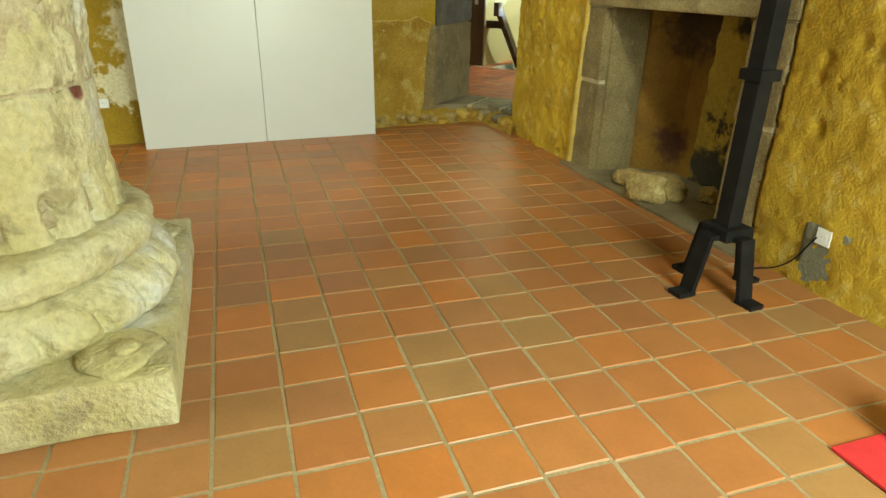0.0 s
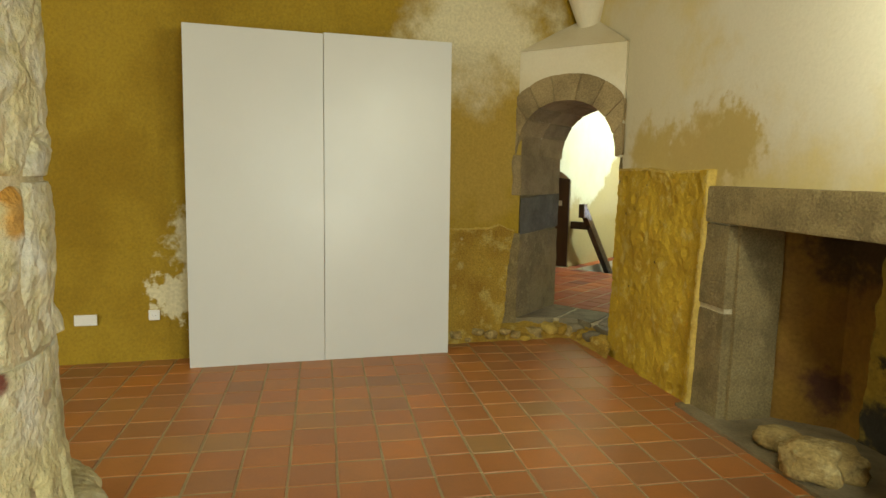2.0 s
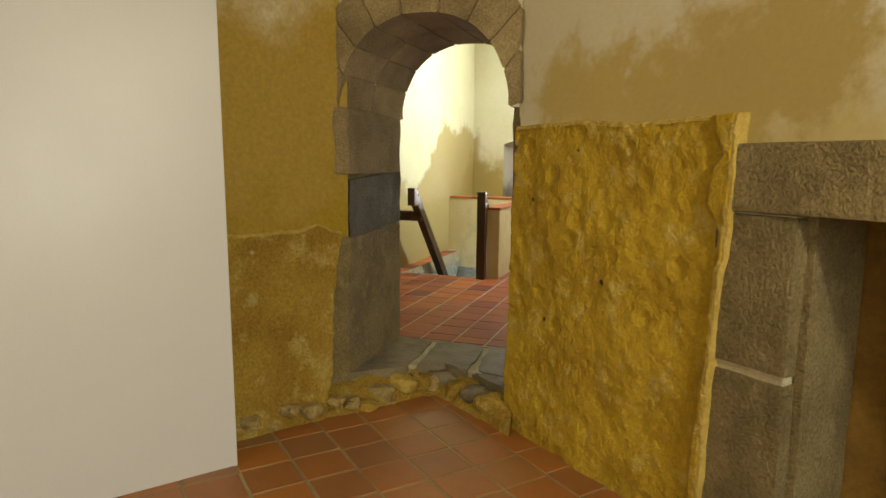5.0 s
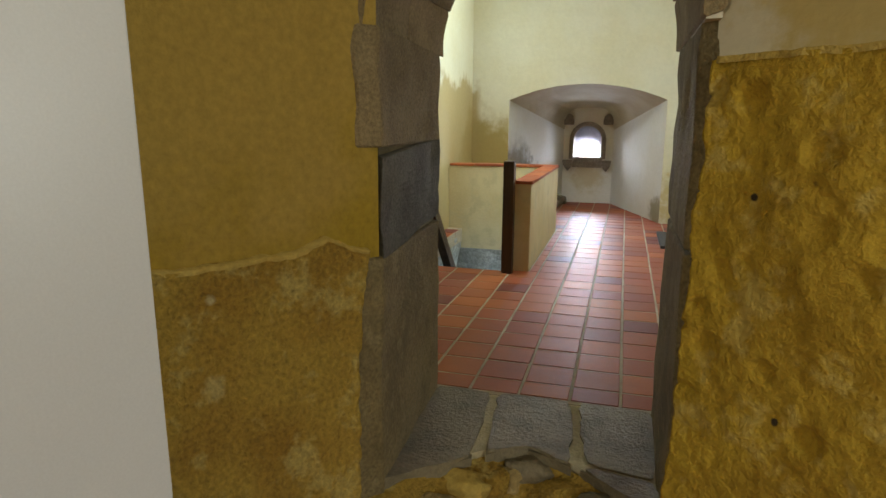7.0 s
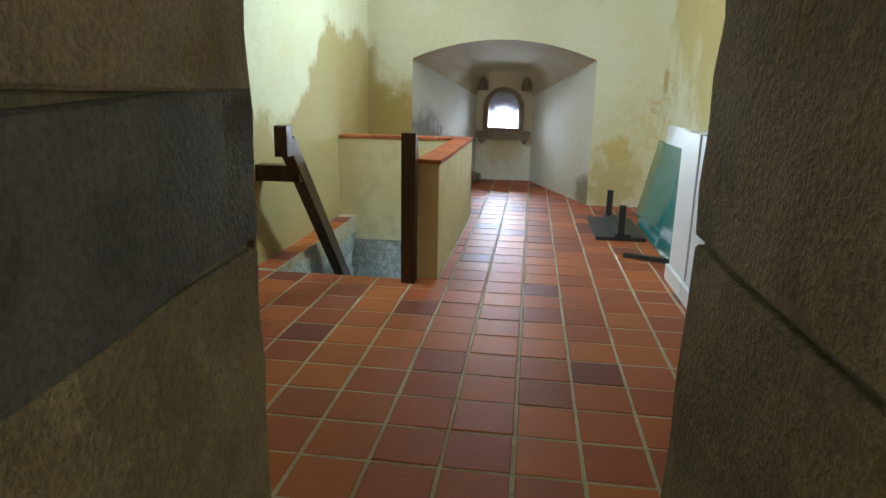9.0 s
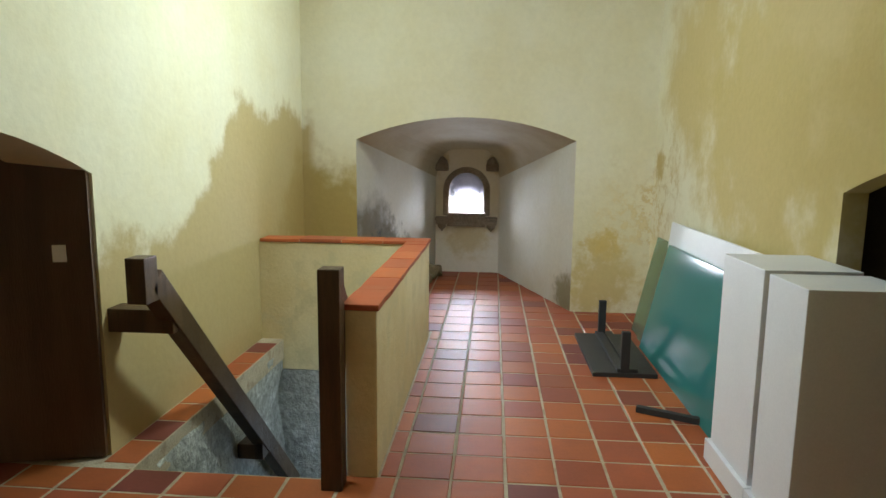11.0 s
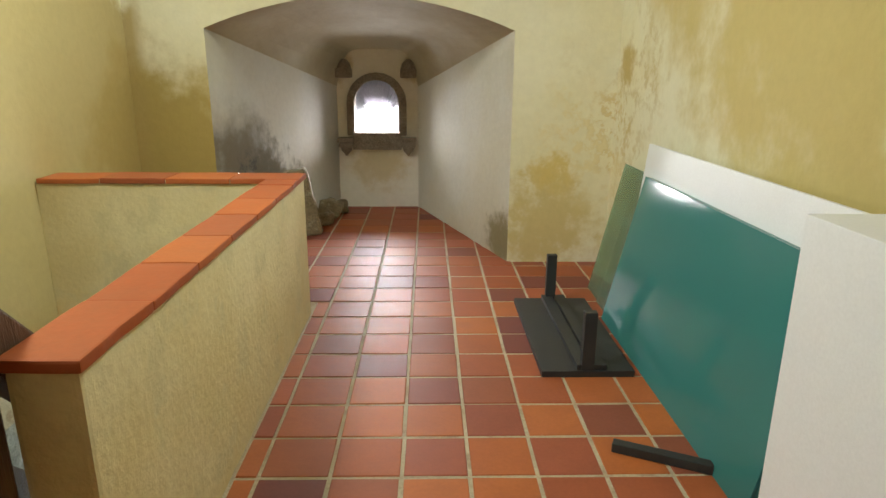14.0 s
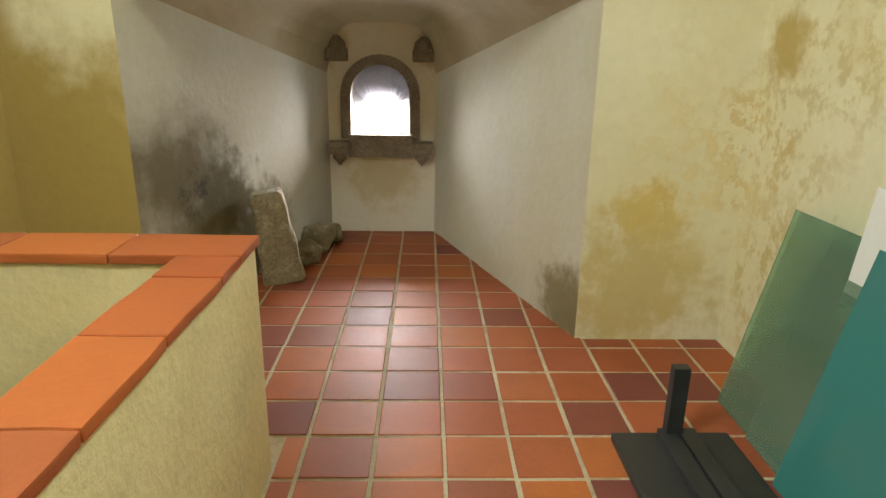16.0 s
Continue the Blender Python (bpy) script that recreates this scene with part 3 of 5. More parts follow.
for z0, z1, w, m, lab, sl in ((0.10, 0.985, 0.17, GRANITE, "", 0.06), (0.990, 1.338, 0.0, BASALT, "dark basalt block", 0.05), (1.345, 1.72, 0.09, ARCHST, "", 0.0)):
    p = on_w1(0.245 - w, 0, 0.008)
    stone_prism([(-3.777, 6.475), (DX0, 7.318), (DX0 - 0.3, 7.318), (p.x - 0.25, p.y + 0.17), (p.x, p.y)], z0, z1, "jamb_stone", m, lab, 0.012, sl if z0 > 0.5 else 0)
for z0, z1, m, sl in ((0.10, 1.045, GRANITE, 0.0), (1.06, 1.73, GRANITE, 0.0)):
    p = on_fw(1.19, 0, 0.0)
    stone_prism([(DX1, 6.53), (p.x, p.y), (DX1 + 0.35, 6.45), (DX1 + 0.35, 7.318), (DX1, 7.318)], z0, z1, "jamb_stone", m)
for loop in ([(-3.80, 6.52), (DX0 - 0.02, 7.30), (DX0 - 0.2, 7.30), (DX0 - 0.2, 6.52)], [(DX1 + 0.02, 6.55), (DX1 + 0.2, 6.5), (DX1 + 0.2, 7.30), (DX1 + 0.02, 7.30)]):
    in_doorway(part("jamb_mortar", prism([Vector((x, y, 0.1)) for x, y in loop], UP * 1.6), JOINT, doorway))
# arch stones
NV = 9
inner = arch(DC, DH - 0.012, SPR, RISE - 0.012, NV * 3, 2.2)
outer = [(min(max(x, DX0 - 0.015), DX1 + 0.045), z) for x, z in arch(DC, DH + 0.2, SPR + 0.02, RISE + 0.20, NV * 3, 2.2)]
for k in range(NV):
    a, b = k * 3, k * 3 + 3
    for y0, y1 in ((6.437, 6.87), (6.88, 7.33)):
        loop = [Vector((x, y0, z)) for x, z in inner[a:b + 1]] + [Vector((x, y0, z)) for x, z in reversed(outer[a:b + 1])]
        c = sum(loop, Vector()) / len(loop)
        loop = [c + (p - c) * 0.985 for p in loop]
        bm = prism(loop, (0, y1 - y0, 0))
        bmesh.ops.bevel(bm, geom=[e for e in bm.edges if e.calc_length() > 0.1], offset=0.008, segments=1, affect="EDGES")
        in_doorway(part("arch_stone", weather(bm, 0.008, 4), ARCHST, doorway))
# sill of worn slabs on a battered riser of rubble
foot = [(-3.90, 6.08), (-3.64, 6.34), (-3.49, 6.59), (-3.355, 6.745), (-3.18, 6.63), (-2.99, 6.49), (-2.78, 6.33)]
head = [(-3.90, 6.36), (-3.73, 6.565), (-3.49, 6.785), (-3.325, 6.905), (-3.13, 6.775), (-2.99, 6.68), (-2.80, 6.55)]


def ridge(pts, k):
    i = min(int(k), len(pts) - 2)
    a, b = Vector((*pts[i], 0)), Vector((*pts[i + 1], 0))
    return a + (b - a) * (k - i)


bm = bmesh.new()
rows = []
for j in range(11):
    v = j / 10
    row = []
    for i in range(91):
        k = i * (len(foot) - 1) / 90
        p = ridge(foot, k).lerp(ridge(head, k), v ** 1.4) + UP * (-0.012 + 0.15 * v)
        p += Vector((0.3, -1, 0.2)) * (0.022 * noise.noise(p * 11) + 0.012 * noise.noise(p * 28))
        row.append(bm.verts.new(p))
    rows.append(row)
for r0, r1 in zip(rows, rows[1:]):
    for i in range(90):
        bm.faces.new((r0[i], r0[i + 1], r1[i + 1], r1[i]))
structure("trim_riser", bm, ROUGHW, "low rubble riser with broken ochre render under the sill", "step", True)
for i, (k, v, sx, sz, m) in enumerate(((0.75, 0.25, 0.06, 0.035, ROCK), (1.05, 0.12, 0.07, 0.03, ROUGHW), (1.35, 0.3, 0.085, 0.05, ROCK), (1.75, 0.45, 0.10, 0.055, EDGE), (2.25, 0.4, 0.08, 0.06, ROUGHW),
                                       (2.75, 0.35, 0.07, 0.06, ROCK), (3.2, 0.4, 0.09, 0.07, SILLST), (4.0, 0.35, 0.09, 0.06, ROUGHW), (4.7, 0.4, 0.10, 0.065, SILLST), (5.4, 0.4, 0.10, 0.07, ROUGHW))):
    p = ridge(foot, k).lerp(ridge(head, k), v) + UP * (0.15 * v - sz * 0.7)
    tagged(finish("rubble_stone", lump(p + Vector((0, 0.035, 0)), (sx, 0.05, sz), 80 + i, 3, 0.4), m, True), "rough rubble stone showing in the broken riser", "stone", "riser stones")


def ragged(loop, amp=0.012):
    """The outline of a worn slab."""
    out = []
    for (xa, ya), (xb, yb) in zip(loop, loop[1:] + loop[:1]):
        n_ = max(1, round(math.hypot(xb - xa, yb - ya) / 0.07))
        for k in range(n_):
            x, y = xa + (xb - xa) * k / n_, ya + (yb - ya) * k / n_
            out.append((x + amp * noise.noise(Vector((x * 14, y * 14, 1))), y + amp * noise.noise(Vector((x * 14, y * 14, 8)))))
    return out


for loop, lab in (([(DX0, 6.43), (-3.73, 6.54), (-3.52, 6.725), (-3.565, 7.318), (DX0, 7.318)], ""),
                  ([(-3.475, 6.765), (-3.325, 6.875), (-3.145, 6.765), (-3.195, 7.318), (-3.525, 7.318)], ""),
                  ([(-3.105, 6.80), (-2.86, 6.755), (DX1, 6.75), (DX1, 7.318), (-3.15, 7.318)], "dark worn sill slab"),
                  ([(-3.115, 6.755), (-2.99, 6.66), (DX1, 6.54), (DX1, 6.73), (-2.87, 6.735), (-3.085, 6.775)], "")):
    bm = prism([Vector((x, y, 0.115)) for x, y in ragged(loop)], (0, 0, 0.058))
    bmesh.ops.bevel(bm, geom=[e for e in bm.edges if abs(e.verts[0].co.z - e.verts[1].co.z) < 0.01], offset=0.012, segments=2, affect="EDGES")
    bmesh.ops.triangulate(bm, faces=[f for f in bm.faces if len(f.verts) > 4])
    in_doorway(part("sill_stone", bm, SILLST, doorway, lab))
in_doorway(part("mortar_bed", prism([Vector((x, y, 0.1)) for x, y in ((DX0 + 0.005, 6.46), (-3.73, 6.575), (-3.49, 6.79), (-3.325, 6.915), (-3.13, 6.785), (DX1 - 0.005, 6.58), (DX1 - 0.005, 7.31), (DX0 + 0.005, 7.31))], UP * 0.064), MORTAR, doorway))

# old coat at the foot of the west wall: battered, ragged along its top
fb = lambda s, z: 0.024 + 0.16 * max(0, 1 - z / 0.98) ** 1.15 + 0.016 * noise.noise(Vector((s * 3, z * 3, 0))) + 0.008 * noise.noise(Vector((s * 11, z * 11, 2))) + 0.005 * noise.noise(Vector((s * 34, z * 34, 2))) + 0.004 * noise.noise(Vector((s * 70, z * 70, 2))) - 0.03 * max(0, noise.noise(Vector((s * 17, z * 17, 12))) - 0.62)
west_end = along((0.0, 0.0), (0.1, 0.03), (0.2, 0.07), (0.46, 0.10), (0.72, 0.135), (1.0, 0.20), (1.2, 0.21), wob=0.014, seed=2.0)
west_top = along((-1.75, 1.05), (-0.25, 1.04), (-0.06, 1.045), (0.03, 1.08), (0.12, 1.04), (0.3, 0.99), wob=0.012, seed=7.0)
structure("trim_old_render_west", patch(on_w1, -1.75, west_end, -0.02, west_top, 240, 130, fb, 0.006, 1.0), ROUGHW, "thick old ochre render with a ragged top edge", "render coat", True)
structure("trim_old_render_top", patch(lambda s, z, d: on_w1(s, z + west_top(s) - 1.05, d), -1.2, 0.19, 1.032, 1.05, 150, 4, lambda s, z: 0.030 + 0.010 * noise.noise(Vector((s * 30, z * 30, 4))), 0.006, 6.0), EDGE, "pale ragged top edge of the old render", "render coat", True)
fl = lambda s, z: 0.012 + 0.15 * max(0, 1 - z / 0.98) ** 1.15 + 0.012 * noise.noise(Vector((s * 3, z * 3, 0)))
structure("trim_old_render_southwest", patch(on_w1, -6.8, -1.75, -0.02, 0.9, 80, 24, fl, 0.04, 5.0), OCHRE, "patched and flaking olive limewash coat", "render coat", True)
def ff(s, z):
    """Relief of the hacked render: swells, trowel humps, pits and craters."""
    d = 0.036 + 0.018 * noise.noise(Vector((s * 4, z * 4, 7))) + 0.010 * noise.noise(Vector((s * 9, z * 9, 8))) + 0.006 * noise.noise(Vector((s * 21, z * 21, 9))) + 0.003 * noise.noise(Vector((s * 48, z * 48, 3)))
    far = noise.voronoi(Vector((s * 6.5, z * 6.5, 4)))[0][0]
    near = noise.voronoi(Vector((s * 15, z * 15, 6)))[0][0]
    d -= 0.024 * max(0, 1 - far / 0.32) ** 0.6 * (noise.noise(Vector((s * 3, z * 3, 20))) > -0.05)
    d -= 0.028 * max(0, 1 - near / 0.2) * (noise.noise(Vector((s * 5, z * 5, 30))) > 0.2)
    return max(d, 0.004)


hearth_side = along((0.0, -0.02), (0.38, -0.034), (0.58, -0.044), (0.74, -0.07), (1.0, -0.082), (1.19, -0.09), (1.28, -0.03), (1.41, -0.043), (1.455, -0.085), (1.525, -0.05), (1.62, -0.03), wob=0.008, seed=4.0)
door_side = along((0.0, 1.24), (0.5, 1.215), (1.0, 1.20), (1.6, 1.19), wob=0.016, seed=6.0)
coat_top = along((-0.1, 1.6), (0.17, 1.59), (0.4, 1.58), (0.72, 1.607), (1.3, 1.60), wob=0.006, seed=9.0)
fade = lambda s, z: max(ff(s, z), 0.062 - 1.0 * max(0, s - hearth_side(z) - 0.05))
structure("trim_rough_render_fireplace", patch(on_fw, door_side, lambda z: hearth_side(z) + 0.012, -0.02, coat_top, 190, 230, fade, 0.004, 2.0), ROUGH,
          "very rough pitted ochre render beside the doorway", "render coat", True)
edge_coat = lambda s, z: 0.062 + 0.008 * noise.noise(Vector((s * 20, z * 14, 4))) + 0.005 * noise.noise(Vector((s * 50, z * 40, 4)))
structure("trim_render_edge", patch(on_fw, lambda z: hearth_side(z) + 0.032, hearth_side, -0.02, coat_top, 7, 140, edge_coat, 0.004, 6.0), EDGE, "pale ragged mortar edge of the render", "render coat", True)
structure("trim_render_top", patch(lambda s, z, d: on_fw(s, z + coat_top(s) - 1.6, d), 1.18, 0.0, 1.582, 1.604, 120, 5, lambda s, z: 0.040 + 0.010 * noise.noise(Vector((s * 30, z * 30, 4))), 0.004, 6.0), EDGE, "pale ragged top edge of the render", "render coat", True)
structure("trim_rough_render_socket", patch(on_fw, -2.03, -5.2, -0.02, 2.0, 220, 120, ff, 0.02, 3.0), ROUGH,
          "very rough pitted ochre render right of the hearth", "render coat", True)
for i, (s, z, r) in enumerate(((-0.55, 0.05, 0.03), (-0.42, 0.07, 0.045), (-0.30, 0.03, 0.025), (-0.2, 0.09, 0.04), (-0.08, 0.05, 0.05), (0.06, 0.08, 0.035), (0.16, 0.04, 0.03))):
    p = on_w1(s, z - 0.02, 0.17)
    tagged(finish("footing_stone", lump(p, (r * 1.3, r * 1.1, r * 0.8), i, 3, 0.4), ROCK, True), "small rough stone showing at the foot of the wall", "stone", "footing stones")

# ---- fireplace ----
fire = thing("fireplace", "grey granite fireplace with a heavy lintel and ochre hearth", "fireplace", on_fw(-1.0, 0))
fire_inv = Matrix.Translation(-fire.location)


def fire_block(s0, s1, z0, z1, d0, d1, name, material=GRANITE, bevel=0.014, label=""):
    bm = weather(box((0, 0, 0), (s1 - s0, d1 - d0, z1 - z0), bevel), 0.006, 9 if s1 - s0 > 1 else 4)
    m = Matrix((FWU, FWN, UP)).transposed().to_4x4()
    m.translation = on_fw(s0, z0, d0)
    ob = part(name, xform(bm, m), material, fire, label)
    ob.matrix_parent_inverse = fire_inv
    return ob


fire_block(-2.03, -0.01, 1.262, 1.492, -0.28, 0.05, "lintel", bevel=0.02, label="massive granite lintel")
for s0, s1 in ((-0.29, 0.0), (-2.02, -1.73)):
    for z0, z1, dd in ((0.0, 0.70, 0.03), (0.73, 1.255, 0.035)):
        fire_block(s0, s1, z0, z1, -0.35, dd, "jamb_block")
    fire_block(s0 + 0.01, s1 - 0.01, 0.6, 1.26, -0.34, 0.02, "jamb_mortar", MORTAR, 0.004)
for s0, s1 in ((-0.32, -0.285), (-1.735, -1.70)):
    fire_block(s0, s1, 0.0, 1.262, -0.34, -0.03, "jamb_rebate", GRANITE, 0.006)
fire_block(-2.06, 0.03, -0.02, 0.022, -0.68, 0.12, "hearth_slab", SILLST, 0.008, "dusty stone hearth slab")
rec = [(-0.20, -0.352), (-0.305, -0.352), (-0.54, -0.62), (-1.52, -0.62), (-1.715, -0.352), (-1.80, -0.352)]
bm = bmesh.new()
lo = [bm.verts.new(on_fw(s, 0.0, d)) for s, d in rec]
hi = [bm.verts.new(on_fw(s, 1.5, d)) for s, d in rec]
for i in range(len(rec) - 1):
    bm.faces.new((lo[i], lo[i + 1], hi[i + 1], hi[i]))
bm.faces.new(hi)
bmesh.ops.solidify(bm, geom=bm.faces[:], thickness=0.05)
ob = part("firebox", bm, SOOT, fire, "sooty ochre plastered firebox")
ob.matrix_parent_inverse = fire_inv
ob = part("back_plaster", patch(lambda s, z, d: on_fw(s, z, d - 0.62), along((0.0, -0.70), (0.5, -0.73), (1.1, -0.76), (1.4, -0.8), wob=0.02, seed=3.0), -1.5, 0.0, 1.45, 50, 60, lambda s, z: 0.022 + 0.008 * noise.noise(Vector((s * 6, z * 6, 3))), 0.004, 3.0), FIREBACK, fire, "olive plaster blackened by soot", True)
ob.matrix_parent_inverse = fire_inv
for i, (s, d, sz) in enumerate(((-0.70, -0.10, (0.15, 0.10, 0.055)), (-1.0, -0.12, (0.20, 0.13, 0.085)), (-1.05, 0.02, (0.14, 0.09, 0.10)), (-1.22, -0.38, (0.06, 0.06, 0.06)))):
    tagged(finish("field_stone", lump(on_fw(s, 0.022, d), sz, 11 + i, 4, 0.35, 0.1), ROCK, True), "pale rough boulder lying on the hearth", "stone", "hearth stones")

# ---- panels against the west wall ----
def panel(b0, b1, lean, hgt):
    u = (b1 - b0).normalized()
    n = UP.cross(u)
    th = 0.03
    bm = box((0, 0, 0), ((b1 - b0).length, th, hgt), 0.003)
    z = (UP * hgt + n * lean).normalized()
    m = Matrix((u, u.cross(z) * -1, z)).transposed().to_4x4()
    m.translation = b0
    return tagged(finish("leaning_board", xform(bm, m), WHITE), "tall smooth white board leaning at the wall", "board", "white boards")


PB = [Vector((-5.085, 3.879, 0)), Vector((-4.497, 4.722, 0)), Vector((-4.4952, 4.7246, 0)), Vector((-3.892, 5.578, 0))]
panel(PB[0], PB[1], 0.085, 2.60)
panel(PB[2], PB[3], 0.085, 2.61)

# ---- the tower room ----
XL, XR, Y0, Y1, H2 = -5.03, -1.87, 7.32, 12.94, 4.6
stair = (-4.86, 9.775, -3.90, 11.80)


def face_x(x, sign):
    return lambda s, z, d: Vector((x + sign * d, s, z))


def face_y(y, sign):
    return lambda s, z, d: Vector((s, y + sign * d, z))


arch_l = [(9.89, 0.0)] + [(s, z) for s, z in bow(8.93, 0.96, 1.475, 0.21, 14)] + [(7.97, 0.0)]
structure("wall_tower_west", slab([(Y0 - 0.25, -0.05), (Y1 + 0.3, -0.05), (Y1 + 0.3, H2), (Y0 - 0.25, H2)], [arch_l, [(9.3, 3.2), (10.4, 3.2), (10.4, 4.3), (9.3, 4.3)]], face_x(XL, 1), 0.3), CREAM,
          "cream limewashed wall with brown damp stains", "wall")
arch_r = [(9.93, 0.0)] + [(s, z) for s, z in bow(9.05, 0.88, 1.435, 0.17, 14)] + [(8.17, 0.0)]
structure("wall_tower_east", slab([(Y0 - 0.25, -0.05), (Y1 + 0.3, -0.05), (Y1 + 0.3, H2), (Y0 - 0.25, H2)], [arch_r, [(10.95, 3.4), (12.05, 3.4), (12.05, 4.35), (10.95, 4.35)]], face_x(XR, -1), 0.1), CREAM,
          "cream limewashed wall with brown damp stains", "wall")
door_hole = [(DX1 + 0.06, -0.04)] + [(x, z) for x, z in arch(DC, DH + 0.06, SPR, RISE + 0.06, 18, 2.2)] + [(DX0 - 0.06, -0.04)]
structure("wall_tower_south", slab([(XL - 0.3, -0.05), (XR + 0.3, -0.05), (XR + 0.3, H2), (XL - 0.3, H2)], [door_hole], face_y(Y0, 1), 0.2), CREAM,
          "cream limewashed wall round the doorway", "wall")
NX0, NX1, NC = -4.53, -2.556, -3.543
niche_out = [(NX1, F2)] + bow(NC, (NX1 - NX0) / 2, 1.715, 0.20, 20) + [(NX0, F2)]
structure("wall_tower_north", slab([(XL - 0.3, -0.05), (XR + 0.3, -0.05), (XR + 0.3, H2), (XL - 0.3, H2)], [[(NX1, 0.0)] + niche_out[1:-1] + [(NX0, 0.0)]], face_y(Y1, -1), 0.12), CREAM,
          "cream limewashed wall with a vaulted window niche", "wall")
structure("ceiling_tower", box((XL - 0.3, Y0 - 0.3, H2), (XR + 0.5, Y1 + 0.3, H2 + 0.2)), CREAM, "cream plastered ceiling", "ceiling")

# the niche: splayed sides and a conical vault
NB = 14.81
IC, IH = -3.588, 0.383
outl = [(NX1, 0.0)] + bow(NC, (NX1 - NX0) / 2, 1.715, 0.20, 20) + [(NX0, 0.0)]
inl = [(IC + IH, 0.0)] + [(IC + IH * (1 - 2 * k / 20), 1.325 + 0.335 * (1 - abs(1 - 2 * k / 20) ** 6)) for k in range(21)] + [(IC - IH, 0.0)]
STEP = 8


def splay(a, b):
    """The part of the niche's shell between two points of its outline."""
    bm = bmesh.new()
    rows = [[bm.verts.new((p[0] + (q[0] - p[0]) * f, Y1 + (NB - Y1) * f, p[1] + (q[1] - p[1]) * f)) for p, q in zip(outl[a:b], inl[a:b])] for f in (k / STEP for k in range(STEP + 1))]
    for r0, r1 in zip(rows, rows[1:]):
        for i in range(len(r0) - 1):
            bm.faces.new((r0[i], r0[i + 1], r1[i + 1], r1[i]))
    bmesh.ops.solidify(bm, geom=bm.faces[:], thickness=0.06)
    return bm


structure("wall_niche_east", splay(0, 2), NICHE, "white plastered splayed side of the window niche", "wall")
structure("wall_niche_west", splay(21, 23), NICHE, "white plastered splayed side with black mould", "wall")
structure("ceiling_niche", splay(1, 22), VAULT, "tan plastered conical vault of the niche", "ceiling")
WX0, WX1, WZ0, WZ1 = -3.812, -3.385, 0.898, 1.385
WC, WH = (WX0 + WX1) / 2, (WX1 - WX0) / 2
win_hole = [(WX1, WZ0)] + arch(WC, WH, 1.17, 0.215, 14) + [(WX0, WZ0)]
structure("wall_niche_back", slab([(IC - 0.6, -0.05), (IC + 0.6, -0.05), (IC + 0.6, 1.9), (IC - 0.6, 1.9)], [win_hole], face_y(NB, -1), 0.12), NICHE,
          "white plastered back wall of the niche", "wall")

# window: stone frame, splayed reveal to a small opening
window = thing("window_1", "small round-headed window in a grey stone frame", "window", (WC, NB, WZ0), kind="structure")
w_inv = Matrix.Translation(-window.location)


def wpart(name, bm, m, label="", smooth=False):
    ob = part(name, bm, m, window, label, smooth)
    ob.matrix_parent_inverse = w_inv
    return ob


fo = [(WX1 + 0.068, WZ0 - 0.03)] + arch(WC, WH + 0.068, 1.17, 0.28, 14) + [(WX0 - 0.068, WZ0 - 0.03)]
fi = [(WX1 - 0.004, WZ0 - 0.03)] + arch(WC, WH - 0.004, 1.17, 0.211, 14) + [(WX0 + 0.004, WZ0 - 0.03)]
NST = 7
npt = len(fo)
for k in range(NST):
    a, b = round(k * (npt - 1) / NST), round((k + 1) * (npt - 1) / NST)
    bm = prism([Vector((x, NB - 0.03, z)) for x, z in fi[a:b + 1]] + [Vector((x, NB - 0.03, z)) for x, z in reversed(fo[a:b + 1])], (0, 0.11, 0))
    wpart("frame_stone", bm, FRAMEST)
wpart("window_sill", box((WX0 - 0.02, NB - 0.05, 0.735), (WX1 + 0.02, NB + 0.10, WZ0), 0.008), FRAMEST)
bm = bmesh.new()
f0 = [(WX1, WZ0)] + arch(WC, WH, 1.17, 0.215, 14) + [(WX0, WZ0)]
f1 = [(-3.457, 0.90)] + [(-3.457 - 0.274 * k / 14, 1.115) for k in range(15)] + [(-3.731, 0.90)]
r0 = [bm.verts.new((x, NB + 0.08, z)) for x, z in f0]
r1 = [bm.verts.new((x, NB + 0.26, z)) for x, z in f1]
for i in range(len(r0)):
    j = (i + 1) % len(r0)
    bm.faces.new((r0[i], r0[j], r1[j], r1[i]))
bmesh.ops.solidify(bm, geom=bm.faces[:], thickness=0.03)
wpart("window_reveal", bm, REVEAL, "pale granite reveal narrowing to a square loophole")
for x in (-3.89, -3.30):
    for zt, dn in ((0.85, True), (1.55, False)):
        xx = x if dn else (x - 0.005 if x < -3.6 else x + 0.005)
        c = thing("carved_corbel", "weathered carved stone corbel set in the niche wall", "corbel", (xx, NB - 0.06, zt), "niche corbels")
        if dn:
            bs = [(box((-0.078, -0.06, -0.04), (0.078, 0.09, 0.0), 0.008), "block"), (box((-0.07, -0.05, -0.09), (0.07, 0.09, -0.042), 0.015), "moulding"),
                  (lathe([(0.052, -0.092), (0.05, -0.12), (0.02, -0.15), (0.008, -0.17)], 10, (0, 0.0)), "drop")]
        else:
            bs = [(box((-0.075, -0.05, -0.15), (0.075, 0.09, -0.06), 0.02), "block"), (lathe([(0.07, -0.062), (0.06, -0.02), (0.02, 0.02)], 10, (0, 0.02)), "cap")]
        for b_, nm in bs:
            part(nm, b_, FRAMEST, c)
bm = bmesh.new()
q = [bm.verts.new(p) for p in ((-5.2, 17.2, -0.5), (-2.0, 17.2, -0.5), (-2.0, 17.2, 2.6), (-5.2, 17.2, 2.6))]
bm.faces.new(q)
structure("backdrop", bm, GLOW, "bright overcast sky outside the window", "sky")

